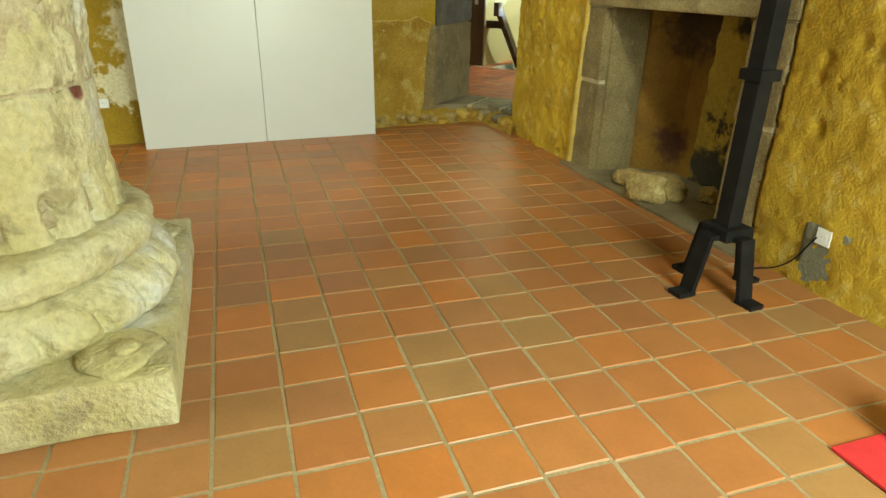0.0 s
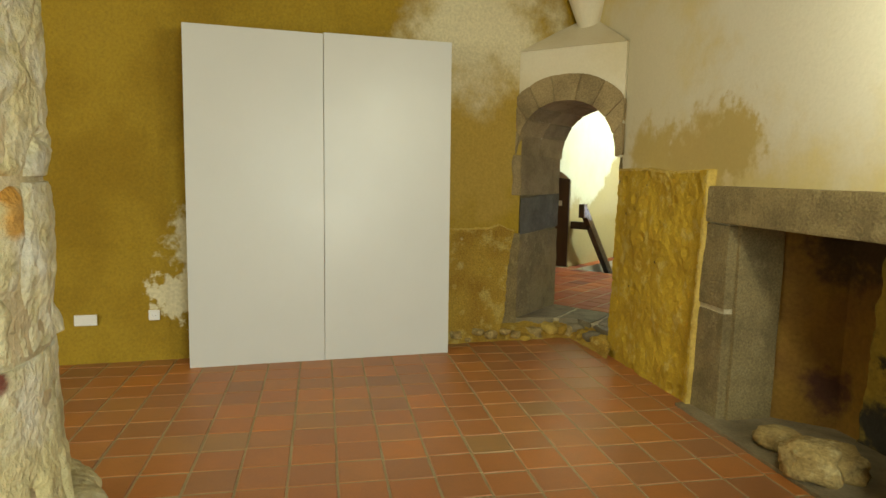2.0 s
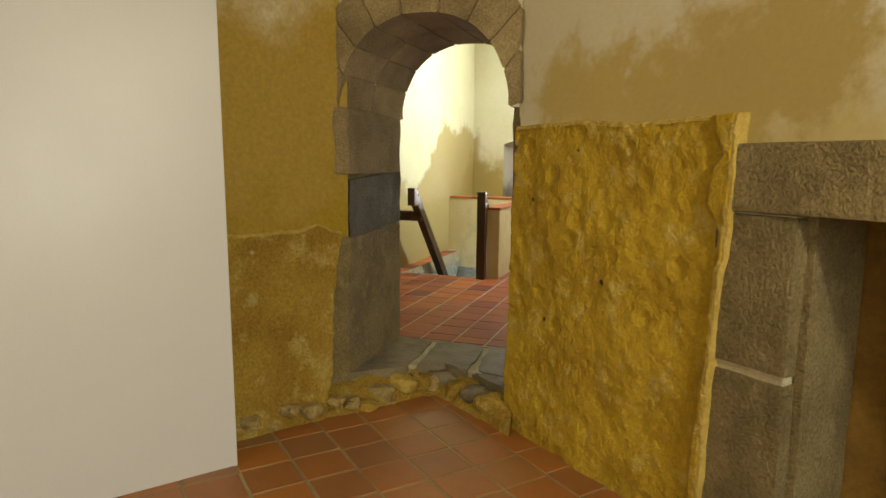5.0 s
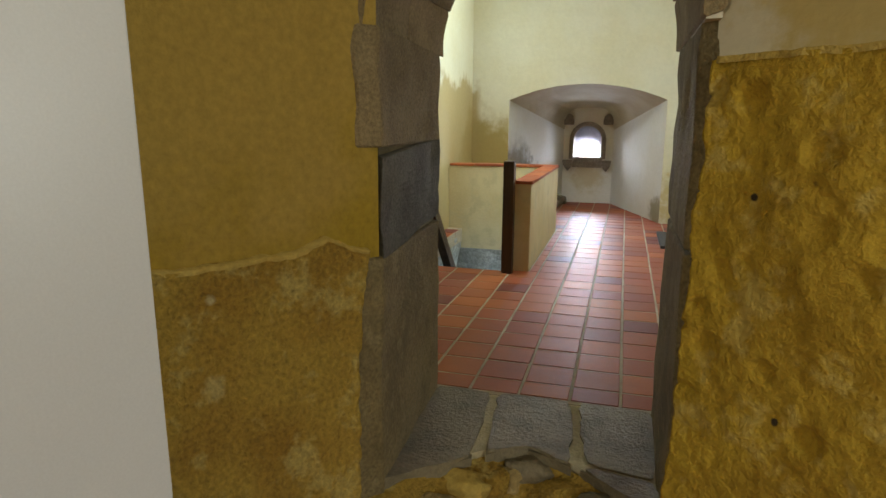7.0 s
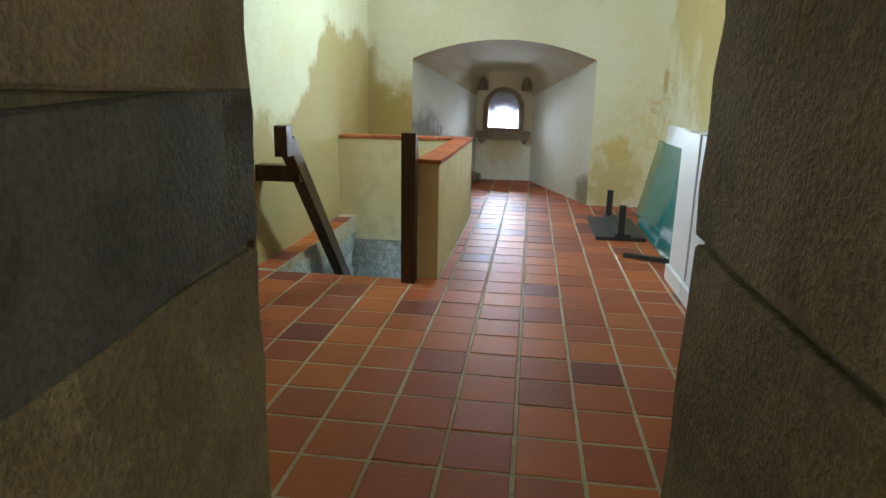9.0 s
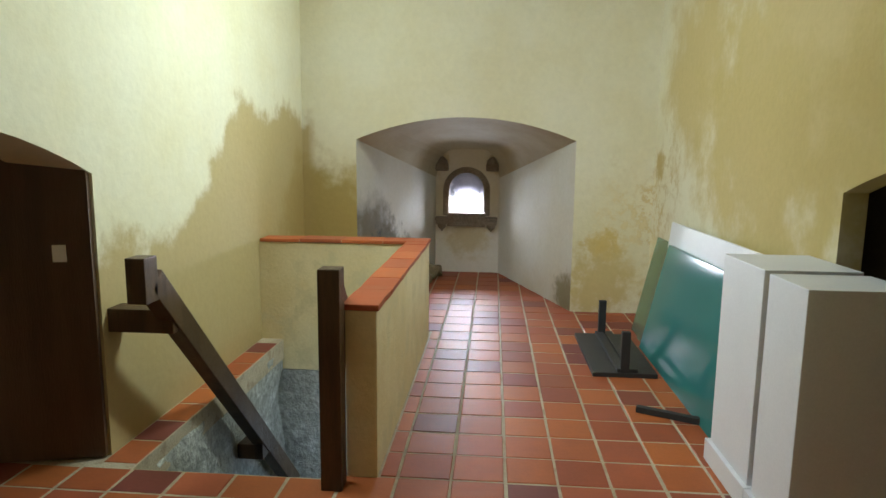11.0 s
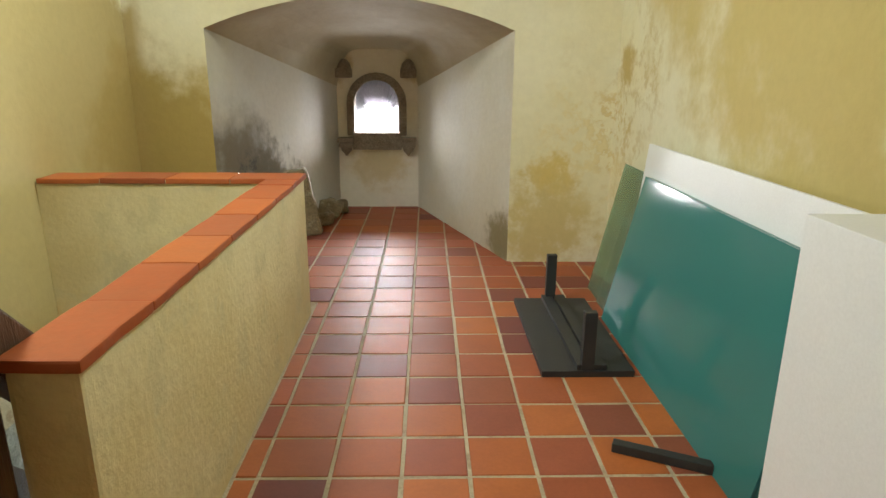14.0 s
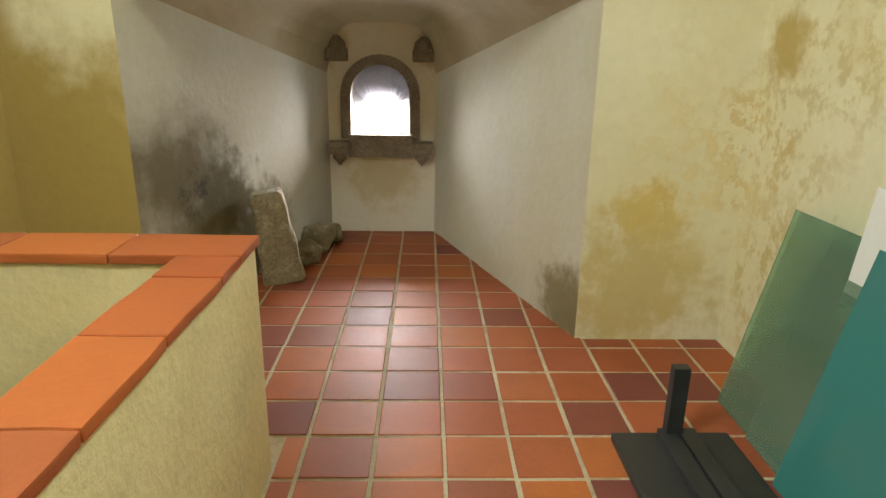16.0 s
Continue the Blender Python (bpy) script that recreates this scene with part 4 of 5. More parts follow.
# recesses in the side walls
# this back takes the near-black that paints the recess's shade
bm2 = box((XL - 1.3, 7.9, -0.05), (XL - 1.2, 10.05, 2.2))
structure("wall_west_recess_back", bm2, RECESS_SHADE, "back of the arched recess, coloured near-black for its shade", "wall")
for nm, lo_, hi_ in (("wall_west_recess_north", (XL - 1.3, 9.90, -0.05), (XL - 0.29, 10.0, 2.2)), ("wall_west_recess_south", (XL - 1.3, 7.95, -0.05), (XL - 0.29, 8.1, 2.2)),
                     ("ceiling_west_recess", (XL - 1.3, 7.95, 1.75), (XL - 0.29, 10.0, 1.9))):
    structure(nm, box(lo_, hi_), CREAM, "plain plaster inside the arched recess", "wall")
leaf = thing("door_leaf", "brown wooden door leaf standing open in the arched recess", "door", (-5.035, 9.875, F2))
pts = [(0, 0.01), (0.95, 0.01), (0.95, 1.74), (0.8, 1.73), (0.6, 1.69), (0.4, 1.62), (0.2, 1.53), (0, 1.46)]
bm = prism([Vector((-x, 0, z)) for x, z in pts], (0, 0.045, 0))
part("leaf_board", xform(bm, pose(0, -0.02, 0, 0, 0, 15)), DOORWOOD, leaf)
part("notice", xform(box((-0.155, -0.006, 0.92), (-0.10, 0.0, 0.995), 0.002), pose(0, -0.02, 0, 0, 0, 15)), PLASTIC, leaf, "small grey-white notice card")
# all of the east recess is coloured near-black in place of shade
structure("wall_east_recess_back", box((XR + 0.9, 8.0, -0.05), (XR + 1.0, 10.2, 2.0)), RECESS_SHADE, "back of the arched recess, near-black in place of shade", "wall")
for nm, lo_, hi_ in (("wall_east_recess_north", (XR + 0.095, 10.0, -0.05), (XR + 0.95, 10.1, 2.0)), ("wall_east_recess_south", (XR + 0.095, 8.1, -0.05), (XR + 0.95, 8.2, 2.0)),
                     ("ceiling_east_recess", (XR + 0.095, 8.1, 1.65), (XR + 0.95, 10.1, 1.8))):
    structure(nm, box(lo_, hi_), RECESS_SHADE, "plaster inside the arched recess, coloured near-black for its shade", "wall")

# floor bed with the stairwell cut out
GT = F2 - 0.003
x0, y0, x1, y1 = stair
for k, (a, b, c, d) in enumerate(((XL - 1.2, 7.30, XR + 0.9, y0), (XL - 0.1, y0, x0, y1), (x1, y0, XR + 0.9, y1), (x1 + 0.01, y1, XR + 0.9, y1 + 0.06), (XL - 1.2, y0, XL - 0.1, 9.92), (XL - 0.1, y1 + 0.06, XR + 0.3, Y1 + 0.01), (NX0 - 0.1, Y1 + 0.01, NX1 + 0.1, NB + 0.02))):
    structure("floor_tower", box((a, b, GT - 0.15), (c, d, GT)), GROUT2, "mortar bed of the terracotta tower floor", "floor")

# stairwell
structure("wall_stairwell_west", patch(face_x(XL + 0.11, 1), y0 - 0.8, y1 + 0.3, -2.8, GT - 0.004, 40, 40, lambda s, z: 0.05 + 0.05 * noise.noise(Vector((s * 2, z * 2, 5))) + 0.02 * noise.noise(Vector((s * 7, z * 7, 5))), 0.0, 0), CEMENT,
          "rough grey cement rendered stairwell wall", "wall", True)
structure("wall_stairwell_north", box((x0 - 0.3, y1, -2.8), (x1 + 0.2, y1 + 0.15, -0.075)), CEMENT, "grey rendered stairwell wall", "wall")
structure("wall_stairwell_east", box((x1, y0 - 0.9, -2.8), (x1 + 0.1, y1, GT - 0.14)), CEMENT, "grey rendered stairwell wall", "wall")
structure("wall_stairwell_south", box((x0 - 0.3, y0 - 1.0, -2.8), (x1 + 0.2, y0 - 0.9, GT - 0.14)), CEMENT, "grey rendered stairwell wall", "wall")
structure("floor_stairwell", box((x0 - 0.3, y0 - 1.0, -2.9), (x1 + 0.2, y1 + 0.1, -2.8)), CEMENT, "grey cement floor below the stairs", "floor")
steps = thing("stairs", "steep wooden stairs going down into the tower", "stairs", (-4.38, y0, 0))
for k in range(9):
    z = F2 - 0.2 - 0.2 * k
    ob = part("tread", box((x0 + 0.10, y0 - 0.03 + 0.2 * k, z - 0.04), (x1 - 0.02, y0 + 0.22 + 0.2 * k, z), 0.006), WOOD, steps)
    ob.matrix_parent_inverse = Matrix.Translation(-steps.location)
# parapet: two plastered walls under a cap of thick clay tiles
PX0, PX1, PZ = -3.895, -3.757, 0.921
structure("wall_parapet_side", box((PX0, 9.80, GT), (PX1, 11.97, PZ), 0.012), PARAPET, "low plastered parapet beside the stairwell", "parapet")
structure("wall_parapet_end", box((XL, 11.80, -0.07), (PX0 + 0.012, 11.965, PZ - 0.002), 0.004), PARAPET, "low plastered parapet closing the stairwell", "parapet")
cap = thing("parapet_cap", "orange clay tiles capping the parapet", "coping", (PX1, 11.9, PZ), kind="structure")
c_inv = Matrix.Translation(-cap.location)
for lo_, hi_ in (((PX0 - 0.008, 9.80, PZ - 0.004), (PX1 + 0.005, 11.79, PZ + 0.0205)), ((XL + 0.01, 11.795, PZ - 0.004), (PX1 + 0.004, 11.975, PZ + 0.0195))):
    part("cap_mortar", box(lo_, hi_, 0.004), MORTAR, cap).matrix_parent_inverse = c_inv
yy = 9.79
while yy < 11.74:
    e = min(yy + random.uniform(0.28, 0.32), 11.785)
    ob = part("cap_tile", weather(box((PX0 - 0.013, yy + 0.002, PZ), (PX1 + 0.012, e - 0.002, PZ + 0.026 + random.uniform(-0.002, 0.002)), 0.006), 0.0045, 3), CAPT, cap)
    ob.matrix_parent_inverse = c_inv
    yy = e
xx = XL + 0.01
while xx < PX1:
    e = min(xx + random.uniform(0.28, 0.32), PX1 + 0.012)
    e = PX1 + 0.012 if PX1 - e < 0.1 else e
    ob = part("cap_tile", weather(box((xx + 0.002, 11.788, PZ), (e - 0.002, 11.985, PZ + 0.026 + random.uniform(-0.002, 0.002)), 0.006), 0.0045, 3), CAPT, cap)
    ob.matrix_parent_inverse = c_inv
    xx = e

# hand rails of squared oak
rail = thing("stair_rail_west", "dark oak stair rail of squared timber fixed to the wall", "handrail", (-4.75, 9.76, 1.1))
r_inv = Matrix.Translation(-rail.location)
for nm, b_ in (("rail_timber", beam((-4.75, 9.80, 1.03), (-4.75, 11.62, -0.90), 0.085, 0.11)), ("rail_head", beam((-4.75, 9.755, 0.94), (-4.75, 9.755, 1.135), 0.085, 0.10, up=Vector((0, 1, 0)))),
               ("wall_bracket", box((XL - 0.01, 9.93, 0.75), (-4.72, 10.05, 0.86), 0.006)), ("foot_bracket", box((XL + 0.1, 10.95, -0.38), (-4.72, 11.07, -0.28), 0.006))):
    ob = part(nm, b_, WOOD, rail)
    ob.matrix_parent_inverse = r_inv
post = thing("stair_post", "dark oak newel post with a rail going down beside the parapet", "newel post", (-3.925, 9.72, F2))
r_inv = Matrix.Translation(-post.location)
for nm, b_ in (("post_timber", box((-3.975, 9.675, 0.0), (-3.885, 9.765, 1.115), 0.006)), ("rail_timber", beam((-3.945, 9.74, 1.06), (-3.945, 11.55, -0.85), 0.075, 0.11))):
    ob = part(nm, b_, WOOD, post)
    ob.matrix_parent_inverse = r_inv

# ---- things in the tower room ----
def plinth(y0_, y1_, top):
    t = thing("display_plinth", "white painted box plinth with a skirting at its foot", "plinth", (-2.05, (y0_ + y1_) / 2, F2), "white plinths")
    inv = Matrix.Translation(-t.location)
    for nm, b_ in (("body", box((-2.245, y0_ + 0.02, F2 + 0.01), (-1.885, y1_ - 0.02, top), 0.004)), ("skirting", box((-2.265, y0_, F2), (-1.88, y1_, F2 + 0.10), 0.004))):
        part(nm, b_, WHITEBOX, t).matrix_parent_inverse = inv


plinth(9.35, 9.68, 1.145)
plinth(9.685, 10.14, 1.15)
stack = thing("glass_stack", "stack of thick green glass panes leaning at the wall", "glass", (-2.1, 11.3, F2))
for k, (length, top) in enumerate(((1.58, 0.950), (1.575, 0.948), (1.575, 0.946), (1.83, 0.905), (2.08, 0.945), (2.06, 0.94))):
    o = 0.0125 * k
    a, t = Vector((-2.165 + o, 0, F2)), Vector((-1.995 + o, 0, top))
    n = (t - a).normalized()
    m = Matrix((Vector((0, 1, 0)), n.cross(Vector((0, 1, 0))), n)).transposed().to_4x4()
    m.translation = a + Vector((0, 10.30, 0))
    part("pane", xform(box((0, -0.005, 0), (length, 0.005, (t - a).length), 0.002), m), GLASS if k < 3 else PALEGLASS, stack, "" if k < 3 else "pale green glass").matrix_parent_inverse = Matrix.Translation(-stack.location)
m = Matrix((Vector((0, 1, 0)), Vector((-0.99, 0, 0.1)), Vector((0.1, 0, 0.99)))).transposed().to_4x4()
m.translation = Vector((-2.03, 10.30, F2))
tagged(finish("white_board", xform(box((0, 0, 0), (1.70, 0.018, 0.94), 0.002), m), WHITEBOX), "white board leaning against the wall behind the glass", "board")
stand = thing("glass_stand", "black stand with two uprights on a flat base", "stand", (-2.4, 11.66, F2))
s_inv = Matrix.Translation(-stand.location)
for nm, b_ in (("base_plate", box((-2.615, 11.20, F2), (-2.205, 12.12, F2 + 0.03), 0.004)), ("centre_rail", box((-2.46, 11.21, F2 + 0.03), (-2.40, 12.11, F2 + 0.055), 0.004)), ("groove_rail", box((-2.39, 11.21, F2 + 0.03), (-2.33, 12.11, F2 + 0.055), 0.004)),
               ("upright", box((-2.44, 11.205, F2 + 0.03), (-2.385, 11.245, F2 + 0.30), 0.004)), ("upright", box((-2.44, 12.075, F2 + 0.03), (-2.385, 12.115, F2 + 0.30), 0.004))):
    part(nm, b_, BLACKW, stand).matrix_parent_inverse = s_inv
tagged(finish("black_bar", beam((-2.46, 10.66, F2 + 0.018), (-2.16, 10.52, F2 + 0.018), 0.04, 0.034, 0.004), BLACKW), "short black bar lying on the tiles", "bar")
bm = box((-0.115, -0.10, 0), (0.115, 0.10, 0.55), 0.045, 3)
bmesh.ops.subdivide_edges(bm, edges=bm.edges[:], cuts=4, use_grid_fill=True)
for v in bm.verts:
    k = 1 - 0.28 * (v.co.z / 0.55) ** 2
    seam = 1 - 0.07 * math.exp(-((v.co.z - 0.31 - 0.15 * v.co.x) / 0.014) ** 2)
    v.co.x, v.co.y = v.co.x * k * seam, v.co.y * k * seam
    v.co += Vector((noise.noise(v.co * 6), noise.noise(v.co * 6 + Vector((9, 0, 0))), 0)) * 0.025
tagged(finish("stone_block", xform(bm, pose(-4.09, 13.72, F2 - 0.01, 0, -9, 12)), FRAGMENT, True), "upright worn stone fragment leaning in the niche", "stone")
for i, (x, y, s) in enumerate(((-4.00, 14.33, 0.10), (-4.02, 14.05, 0.08), (-3.93, 14.52, 0.07))):
    tagged(finish("stone_fragment", lump((x, y, F2), (s, s * 1.1, s * 0.9), 31 + i, 3, 0.4), FRAGMENT, True), "rough carved stone fragment on the tiles", "stone", "niche fragments")

# ---- column in the hall ----
CC = Vector((-2.82, 1.61, 0))
column = thing("column", "massive weathered limestone column on a carved base", "column", CC)


def cpart(name, bm, label="", smooth=True, m=COLST):
    return part(name, bm, m, column, label, smooth)


bm = box((-0.765, -0.765, 0), (0.765, 0.765, 0.20), 0.02)
bmesh.ops.subdivide_edges(bm, edges=bm.edges[:], cuts=5, use_grid_fill=True)
for v in bm.verts:
    v.co += Vector((1, 1, 0.3)) * 0.012 * noise.noise(v.co * 5)
cpart("plinth", xform(bm, pose(0, 0, 0, 0, 0, 50.3)), "square plinth with worn edges", False)


def turned(profile, seg=96, wob=0.012, sc=4.0, carve=None):
    dense = [profile[0]]
    for p, q in zip(profile, profile[1:]):
        dense += [(p[0] + (q[0] - p[0]) * k / 3, p[1] + (q[1] - p[1]) * k / 3) for k in (1, 2, 3)]
    bm = lathe(dense, seg, (0, 0))
    for v in bm.verts:
        r = math.hypot(v.co.x, v.co.y)
        a = math.atan2(v.co.y, v.co.x)
        d = wob * noise.noise(v.co * sc) + wob * 0.6 * noise.noise(v.co * sc * 3.3) + wob * 0.35 * noise.noise(v.co * sc * 9)
        if carve:
            d += carve(a, v.co.z)
        if r > 0.01:
            v.co.x *= 1 + d / r
            v.co.y *= 1 + d / r
    return bm


def leaf_cut(a, z):
    w = (a * 11 / math.pi + 16 * (z - 0.24) ** 2 + 0.05 * noise.noise(Vector((a * 3, z * 6, 1)))) % 1.0
    edge = math.exp(-((w - 0.5) / 0.085) ** 2)
    swell = 0.5 - 0.5 * math.cos(2 * math.pi * (w - 0.5))
    return (-0.055 * edge + 0.012 * swell) * max(0, 1 - abs(z - 0.29) / 0.11)


cpart("lower_torus", turned([(0.60, 0.18), (0.68, 0.185), (0.725, 0.21), (0.75, 0.245), (0.757, 0.28), (0.75, 0.315), (0.735, 0.345), (0.71, 0.375), (0.68, 0.395), (0.655, 0.41)], 480, 0.016, 4, leaf_cut), "thick roll carved with leaves")
cpart("upper_torus", turned([(0.58, 0.40), (0.64, 0.405), (0.67, 0.42), (0.685, 0.45), (0.69, 0.475), (0.685, 0.50), (0.67, 0.53), (0.645, 0.548), (0.60, 0.557)], 160, 0.02, 5,
      lambda a, z: -0.02 * max(0, noise.noise(Vector((a * 4, z * 8, 3))))))
prof = [(0.588, 0.55), (0.586, 0.58), (0.585, 0.61), (0.583, 0.64), (0.581, 0.67), (0.578, 0.70), (0.575, 0.73), (0.572, 0.76), (0.57, 0.80), (0.566, 0.84), (0.564, 0.88), (0.563, 0.94), (0.562, 0.99), (0.557, 1.04)]
cpart("shaft_drum", turned(prof, 480, 0.014, 3, lambda a, z: -0.085 * math.exp(-(((a * 10 / math.pi + (z - 0.6) * 0.9) % 1.0 - 0.5) / 0.12) ** 2) * max(0, 1 - abs(z - 0.63) / 0.11)), "shaft drum with worn flutes")
def crack(a, z):
    """Facets of patched stone and a few long cracks."""
    c = noise.voronoi(Vector((a * 1.6, z * 1.7, 2)))[0]
    line = along((1.05, 0.60), (1.13, 0.575), (1.2, 0.513), (1.31, 0.45), (1.50, 0.44), wob=0.01)(z)
    split = 0.035 * math.exp(-((a - line) / 0.018) ** 2) if 1.09 < z < 1.47 else 0
    return -split - 0.02 * max(0, 1 - (c[1] - c[0]) / 0.06) - 0.012 * noise.noise(Vector((a * 9, z * 9, 1)))


for z0, z1 in ((1.052, 1.49), (1.505, 2.1), (2.115, 2.8), (2.815, 3.5), (3.515, H1)):
    n = 36
    cpart("shaft_drum", turned([(0.559, z0)] + [(0.565 - 0.006 * (z0 - 0.9), z0 + (z1 - z0) * (k + 0.15) / (n - 0.7)) for k in range(n)] + [(0.559, z1)], 330, 0.022, 2.6, crack))
cpart("joint_mortar", turned([(0.554, 0.6), (0.552, H1)], 48, 0.004), m=MORTAR)
for k in range(4):
    a = radians(50.3 + 45 + 90 * k)
    p = Vector((math.cos(a), math.sin(a), 0))
    cpart("spur_leaf", lump(p * 0.83 + UP * 0.188, (0.14, 0.13, 0.026), 50 + k, 3, 0.25))
    cpart("spur_scroll", lump(p * 0.86 + UP * 0.205, (0.05, 0.05, 0.025), 60 + k, 2, 0.2))

# ---- iron lamp stand, sockets, cable, mat ----
SC = Vector((-0.41, 3.87, 0))
lamp = thing("iron_stand", "black iron square pole on four splayed feet", "stand", SC)
turn = pose(0, 0, 0, 0, 0, 55)
aim = (FWU - FWN * 0.02 - UP * 0.25).normalized()
part("pole", xform(box((-0.042, -0.042, 0.30), (0.042, 0.042, 2.40), 0.006), turn), BLACK, lamp)
hm = Matrix.Translation(-SC) @ look(LAMP_AT - aim * 0.06, LAMP_AT + aim)
part("lamp_head", xform(box((-0.11, -0.08, 0.0), (0.11, 0.08, 0.07), 0.01), hm), BLACK, lamp, "black floodlight head")
part("lamp_bracket", beam((0, 0, 2.38), LAMP_AT - SC - aim * 0.12, 0.03, 0.02, 0.002), BLACK, lamp)
part("collar", xform(box((-0.062, -0.062, 1.03), (0.062, 0.062, 1.08), 0.006), turn), BLACK, lamp)
part("foot_collar", xform(box((-0.085, -0.085, 0.285), (0.085, 0.085, 0.345), 0.006), turn), BLACK, lamp)
for k in range(4):
    bm = bmesh.new()
    for a, b, up in (((0.05, 0, 0.30), (0.135, 0, 0.30), UP), ((0.125, 0, 0.312), (0.185, 0, 0.012), Vector((1, 0, 0))), ((0.165, 0, 0.013), (0.265, 0, 0.013), UP)):
        t = beam(a, b, 0.085, 0.024, 0.003, up)
        me = bpy.data.meshes.new("tmp")
        t.to_mesh(me)
        t.free()
        bm.from_mesh(me)
        bpy.data.meshes.remove(me)
    part("foot", xform(bm, pose(0, 0, 0, 0, 0, 90 * k + 55)), BLACK, lamp)


def socket(at, u, n, w, h, name, label):
    t = thing(name, label, "socket", at)
    m = Matrix((u, n, UP)).transposed().to_4x4()
    part("cover_plate", xform(box((-w / 2, 0, -h / 2), (w / 2, 0.014, h / 2), 0.004), m), PLASTIC, t)
    if w < 0.12:
        for dx in (-0.01, 0.01):
            part("contact_hole", xform(box((dx - 0.003, 0.0141, -0.003), (dx + 0.003, 0.0155, 0.003)), m), BLACK, t)
        part("well", xform(lathe([(0.024, 0), (0.022, 0.0015)], 20, (0, 0)), m @ pose(0, 0.014, 0, -90)), WHITEBOX, t)


socket(on_fw(-2.48, 0.29, 0.03), FWU, FWN, 0.082, 0.082, "wall_socket", "white plastic wall socket in a grey cement patch")
socket(on_w1(-2.93, 0.36, 0.11), W1U, W1N, 0.082, 0.082, "wall_socket", "white plastic wall socket low on the ochre wall")
socket(on_w1(-3.42, 0.34, 0.115), W1U, W1N, 0.16, 0.085, "blank_plate", "white plastic blank plate low on the ochre wall")
mb = patch(on_fw, -2.34, -2.64, 0.03, 0.36, 12, 14, lambda s, z: 0.034 + 0.006 * noise.noise(Vector((s * 12, z * 12, 1))), 0.05, 8)
structure("trim_cement_patch", mb, GREYP, "grey cement patch round the wall socket", "patch", True)
cu = bpy.data.curves.new("cable", "CURVE")
cu.dimensions, cu.bevel_depth = "3D", 0.004
sp = cu.splines.new("BEZIER")
cps = [on_fw(-2.45, 0.28, 0.045), on_fw(-2.3, 0.06, 0.06), on_fw(-2.2, 0.005, 0.16), SC + Vector((0.1, 0.1, 0.005)), SC + Vector((0.05, 0.05, 0.35))]
sp.bezier_points.add(len(cps) - 1)
for bp_, p in zip(sp.bezier_points, cps):
    bp_.co, bp_.handle_left_type, bp_.handle_right_type = p, "AUTO", "AUTO"
cu.materials.append(BLACK)
tagged(new("power_cable", cu), "thin black cable from socket to stand", "cable")
mm = Matrix.Translation((0.49, 2.90, 0.003)) @ pose(0, 0, 0, 0, 0, 50.3)
tagged(finish("red_mat", xform(box((-0.3, -0.2, 0), (0.3, 0.2, 0.012), 0.003), mm), RED), "bright red felt mat on the tiles", "mat")
tagged(finish("white_stone", lump((0.42, 2.98, 0.014), (0.11, 0.10, 0.10), 77, 3, 0.25), COLST, True), "pale stone fragment lying on the red mat", "stone")

# ---- floor tiles ----
def tile_mesh(w, d, h, bev):
    bm = bmesh.new()
    lv = [[bm.verts.new((sx * (w / 2 - i), sy * (d / 2 - i), z)) for sx, sy in ((-1, -1), (1, -1), (1, 1), (-1, 1))] for i, z in ((0, 0), (0, h - bev), (bev, h))]
    for a, c in zip(lv, lv[1:]):
        for k in range(4):
            bm.faces.new((a[k], a[(k + 1) % 4], c[(k + 1) % 4], c[k]))
    bm.faces.new(lv[2])
    me = bpy.data.meshes.new("tile")
    bmesh.ops.recalc_face_normals(bm, faces=bm.faces)
    bm.to_mesh(me)
    bm.free()
    return me


def lay(parent, cells, mesh, material, z, angle, spread):
    """Tiles as objects of their own on shared meshes; the farthest ones joined into one object."""
    mesh.materials.append(material)
    near, rest = cells[:300], cells[300:]
    rnd = random.Random(5)
    for x, y, sx, sy in near:
        ob = new("tile", mesh)
        ob.parent = parent
        ob.matrix_parent_inverse = Matrix.Translation(parent.matrix_world.translation * -1)
        ob.location = (x + rnd.uniform(-1, 1) * spread, y + rnd.uniform(-1, 1) * spread, z + rnd.uniform(-0.0012, 0.0012))
        ob.rotation_euler = (rnd.uniform(-0.008, 0.008), rnd.uniform(-0.008, 0.008), angle + rnd.uniform(-0.008, 0.008))
        ob.scale = (sx, sy, 1)
    if rest:
        vs, fs = [], []
        src = [v.co.copy() for v in mesh.vertices]
        for x, y, sx, sy in rest:
            m = Matrix.LocRotScale((x, y, z + rnd.uniform(-0.0012, 0.0012)), Euler((0, 0, angle)), (sx, sy, 1))
            k = len(vs)
            vs += [m @ c for c in src]
            fs += [[k + i for i in p.vertices] for p in mesh.polygons]
        me = bpy.data.meshes.new("tile_field")
        me.from_pydata(vs, [], fs)
        me.materials.append(material)
        ob = new("tile_field", me)
        ob.parent = parent
        tagged(ob, kind="stuff")


def clip(c0, c1, lo, hi):
    a, b = max(c0, lo), min(c1, hi)
    return (a, b) if b - a > 0.03 else None


T2, T2Y = 0.2365, 0.2329


def column_x(i):
    return -3.20 + i * (T2 if i < 0 else 0.2265)


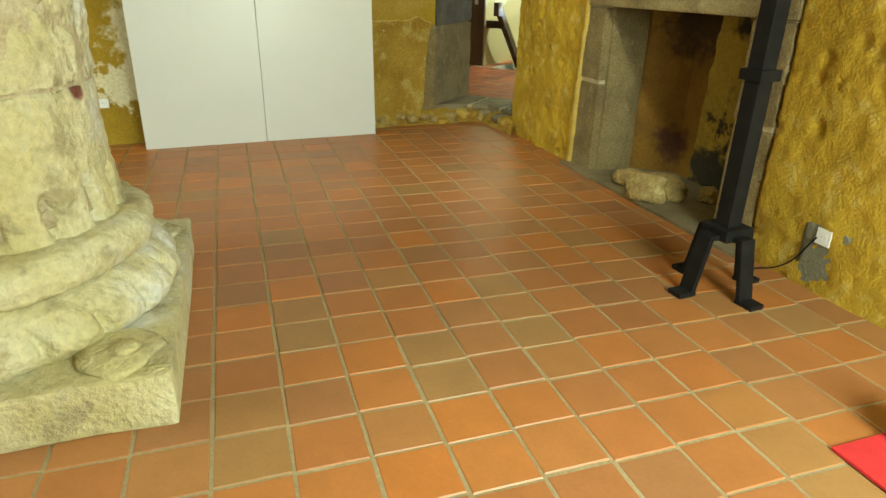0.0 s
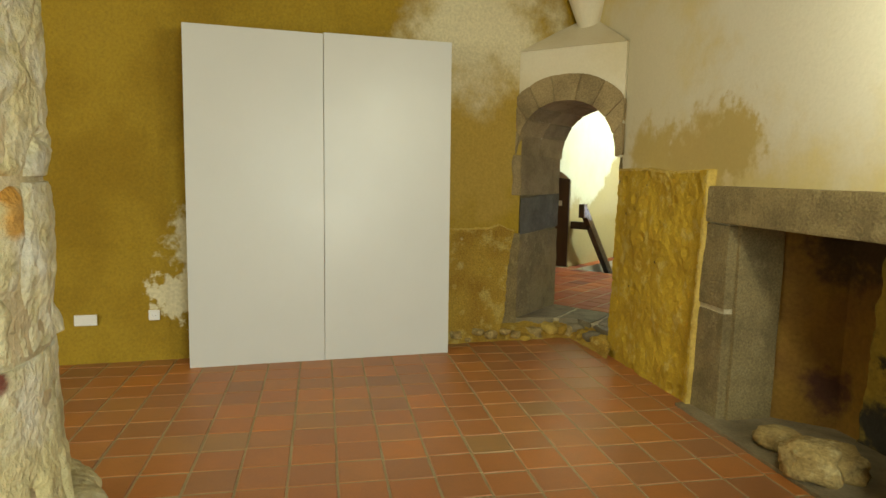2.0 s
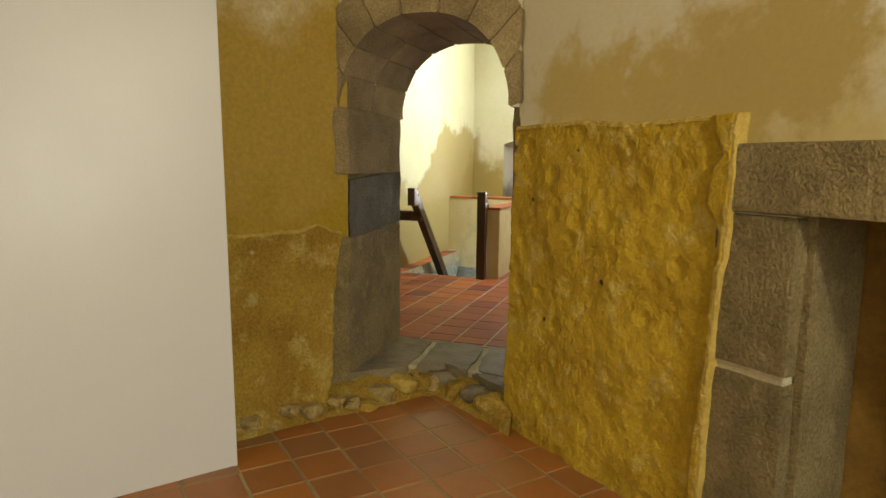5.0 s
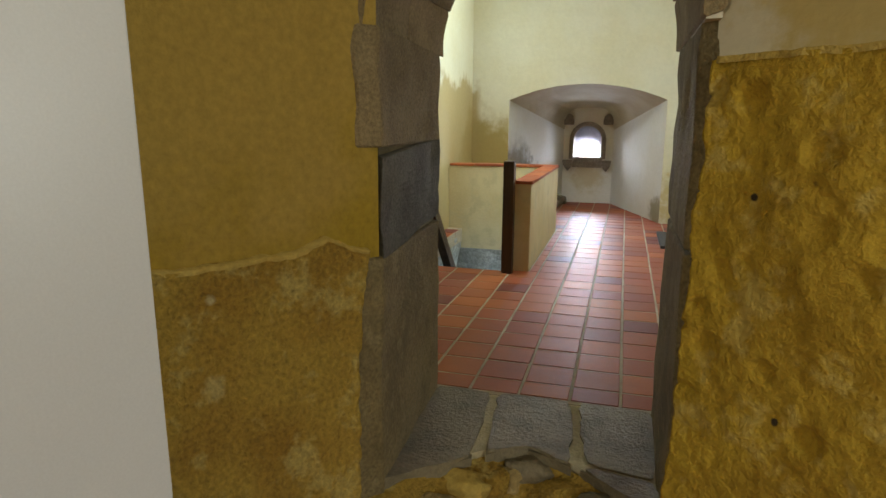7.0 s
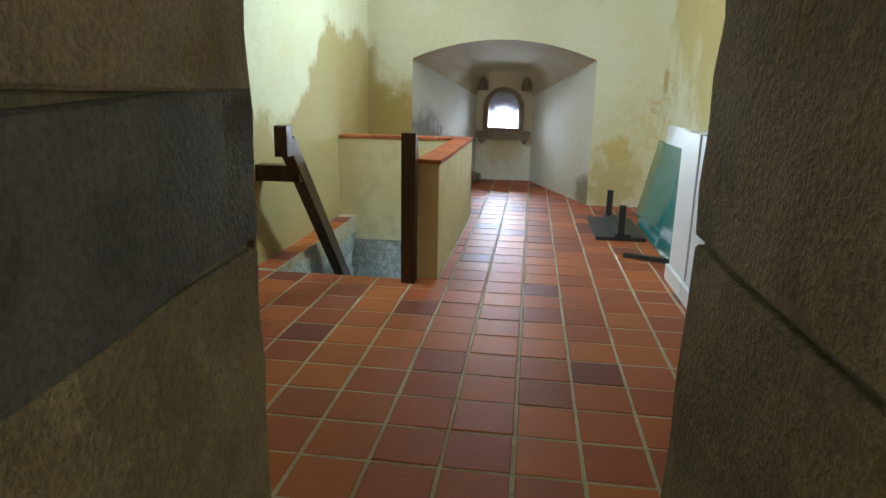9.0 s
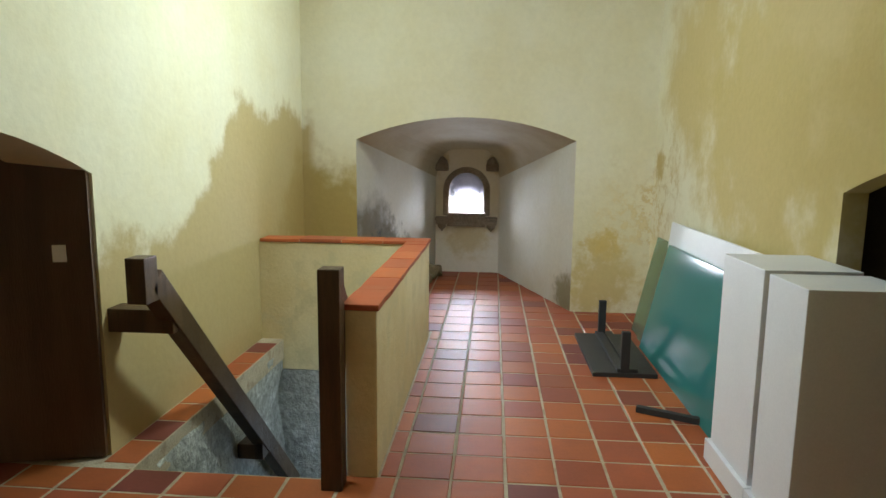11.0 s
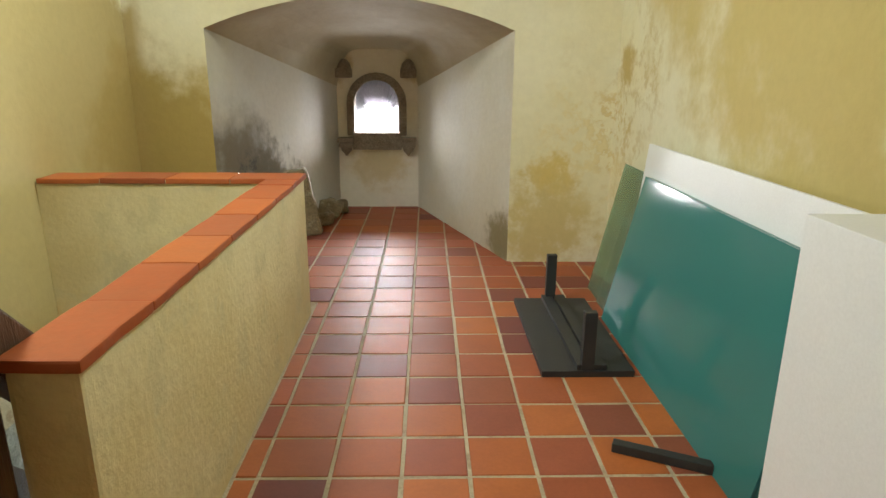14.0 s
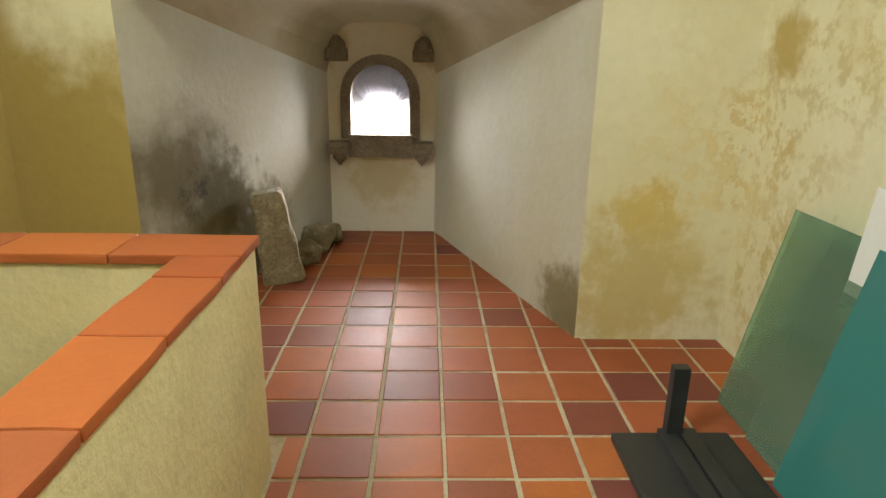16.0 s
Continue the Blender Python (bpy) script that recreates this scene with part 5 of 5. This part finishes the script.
bed2 = thing("floor_tower_tiles", "glossy waxed terracotta tiles with pale joints", "floor", (0, 0, 0), kind="structure")
cells = []
for i in range(-16, 14):
    for j in range(-20, 20):
        gx, gy = column_x(i), 11.678 + j * T2Y
        nx = column_x(i + 1)
        xm, ym = (gx + nx) / 2, gy + T2Y / 2
        left = XL - 1.1 if 7.75 < ym < 9.75 else XL
        right = XR + 0.85 if 8.25 < ym < 9.9 else XR
        cx, cy = clip(gx, nx, left, right), clip(gy, gy + T2Y, 7.325, NB)
        if not cx or not cy:
            continue
        if ym > y0 and cx[0] < PX1 and cy[0] < 11.975:
            if cx[1] > PX1 + 0.03 and xm > PX1 - 0.1:
                cx = (PX1 + 0.004, cx[1])
            elif cx[0] < x0 and cy[1] < 11.75:
                cx = (cx[0], x0) if x0 - cx[0] > 0.03 else None
            elif cy[1] > 12.0:
                cy = (11.977, cy[1])
            else:
                continue
        elif cy[0] < y0 < cy[1] and cx[1] < PX1 + 0.03:
            cy = clip(cy[0], cy[1], 7.3, y0)
        if not cx or not cy:
            continue
        f = max(0.0, (cy[0] - Y1) / (NB - Y1))
        l_, r_ = NX0 + (IC - IH - NX0) * f - 0.01, NX1 + (IC + IH - NX1) * f + 0.01
        if cy[0] > Y1 - 0.03:
            cx = clip(cx[0], cx[1], l_, r_)
        elif cy[1] > Y1 and not NX0 < xm < NX1:
            cy = clip(cy[0], cy[1], 7.3, Y1)
        if cx and cy:
            cells.append(((cx[0] + cx[1]) / 2, (cy[0] + cy[1]) / 2, (cx[1] - cx[0] - 0.012) / T2, (cy[1] - cy[0] - 0.012) / T2))
cells.sort(key=lambda q: abs(q[0] + 3.0) * 1.4 + abs(q[1] - 10.0))
lay(bed2, cells, tile_mesh(T2, T2, 0.016, 0.004), TILE2, F2 - 0.016, 0.0, 0.001)

T1, T1B, TA = 0.2448, 0.232, radians(49.95)
bed1 = thing("floor_hall_tiles", "worn red and brown terracotta tiles with dusty joints", "floor", (0, 0, 0), kind="structure")
e1, e2 = Vector((math.cos(TA), math.sin(TA), 0)), Vector((-math.sin(TA), math.cos(TA), 0))
org = Vector((-1.606, 2.044, 0))
shift = random.Random(3)
slip = [shift.uniform(-0.012, 0.012) for _ in range(60)]
cells = []
for i in range(-30, 30):
    for j in range(-30, 30):
        p = org + e1 * ((i + 0.5) * T1) + e2 * ((j + 0.5) * T1B + slip[i + 30])
        s1, d1 = (p - W1P).dot(W1U), (p - W1P).dot(W1N)
        d2 = (p - FWP).dot(FWN)
        if d1 > 0.03 and d2 > 0.0 and d1 < 7.4 and d2 < 7.4:
            cells.append((p.x, p.y, (T1 - 0.012) / T1, (T1B - 0.012) / T1))
cells.sort(key=lambda q: (q[0] + 1.9) ** 2 + (q[1] - 3.9) ** 2)
lay(bed1, cells, tile_mesh(T1, T1, 0.014, 0.004), TILE1, -0.013, TA, 0.002)
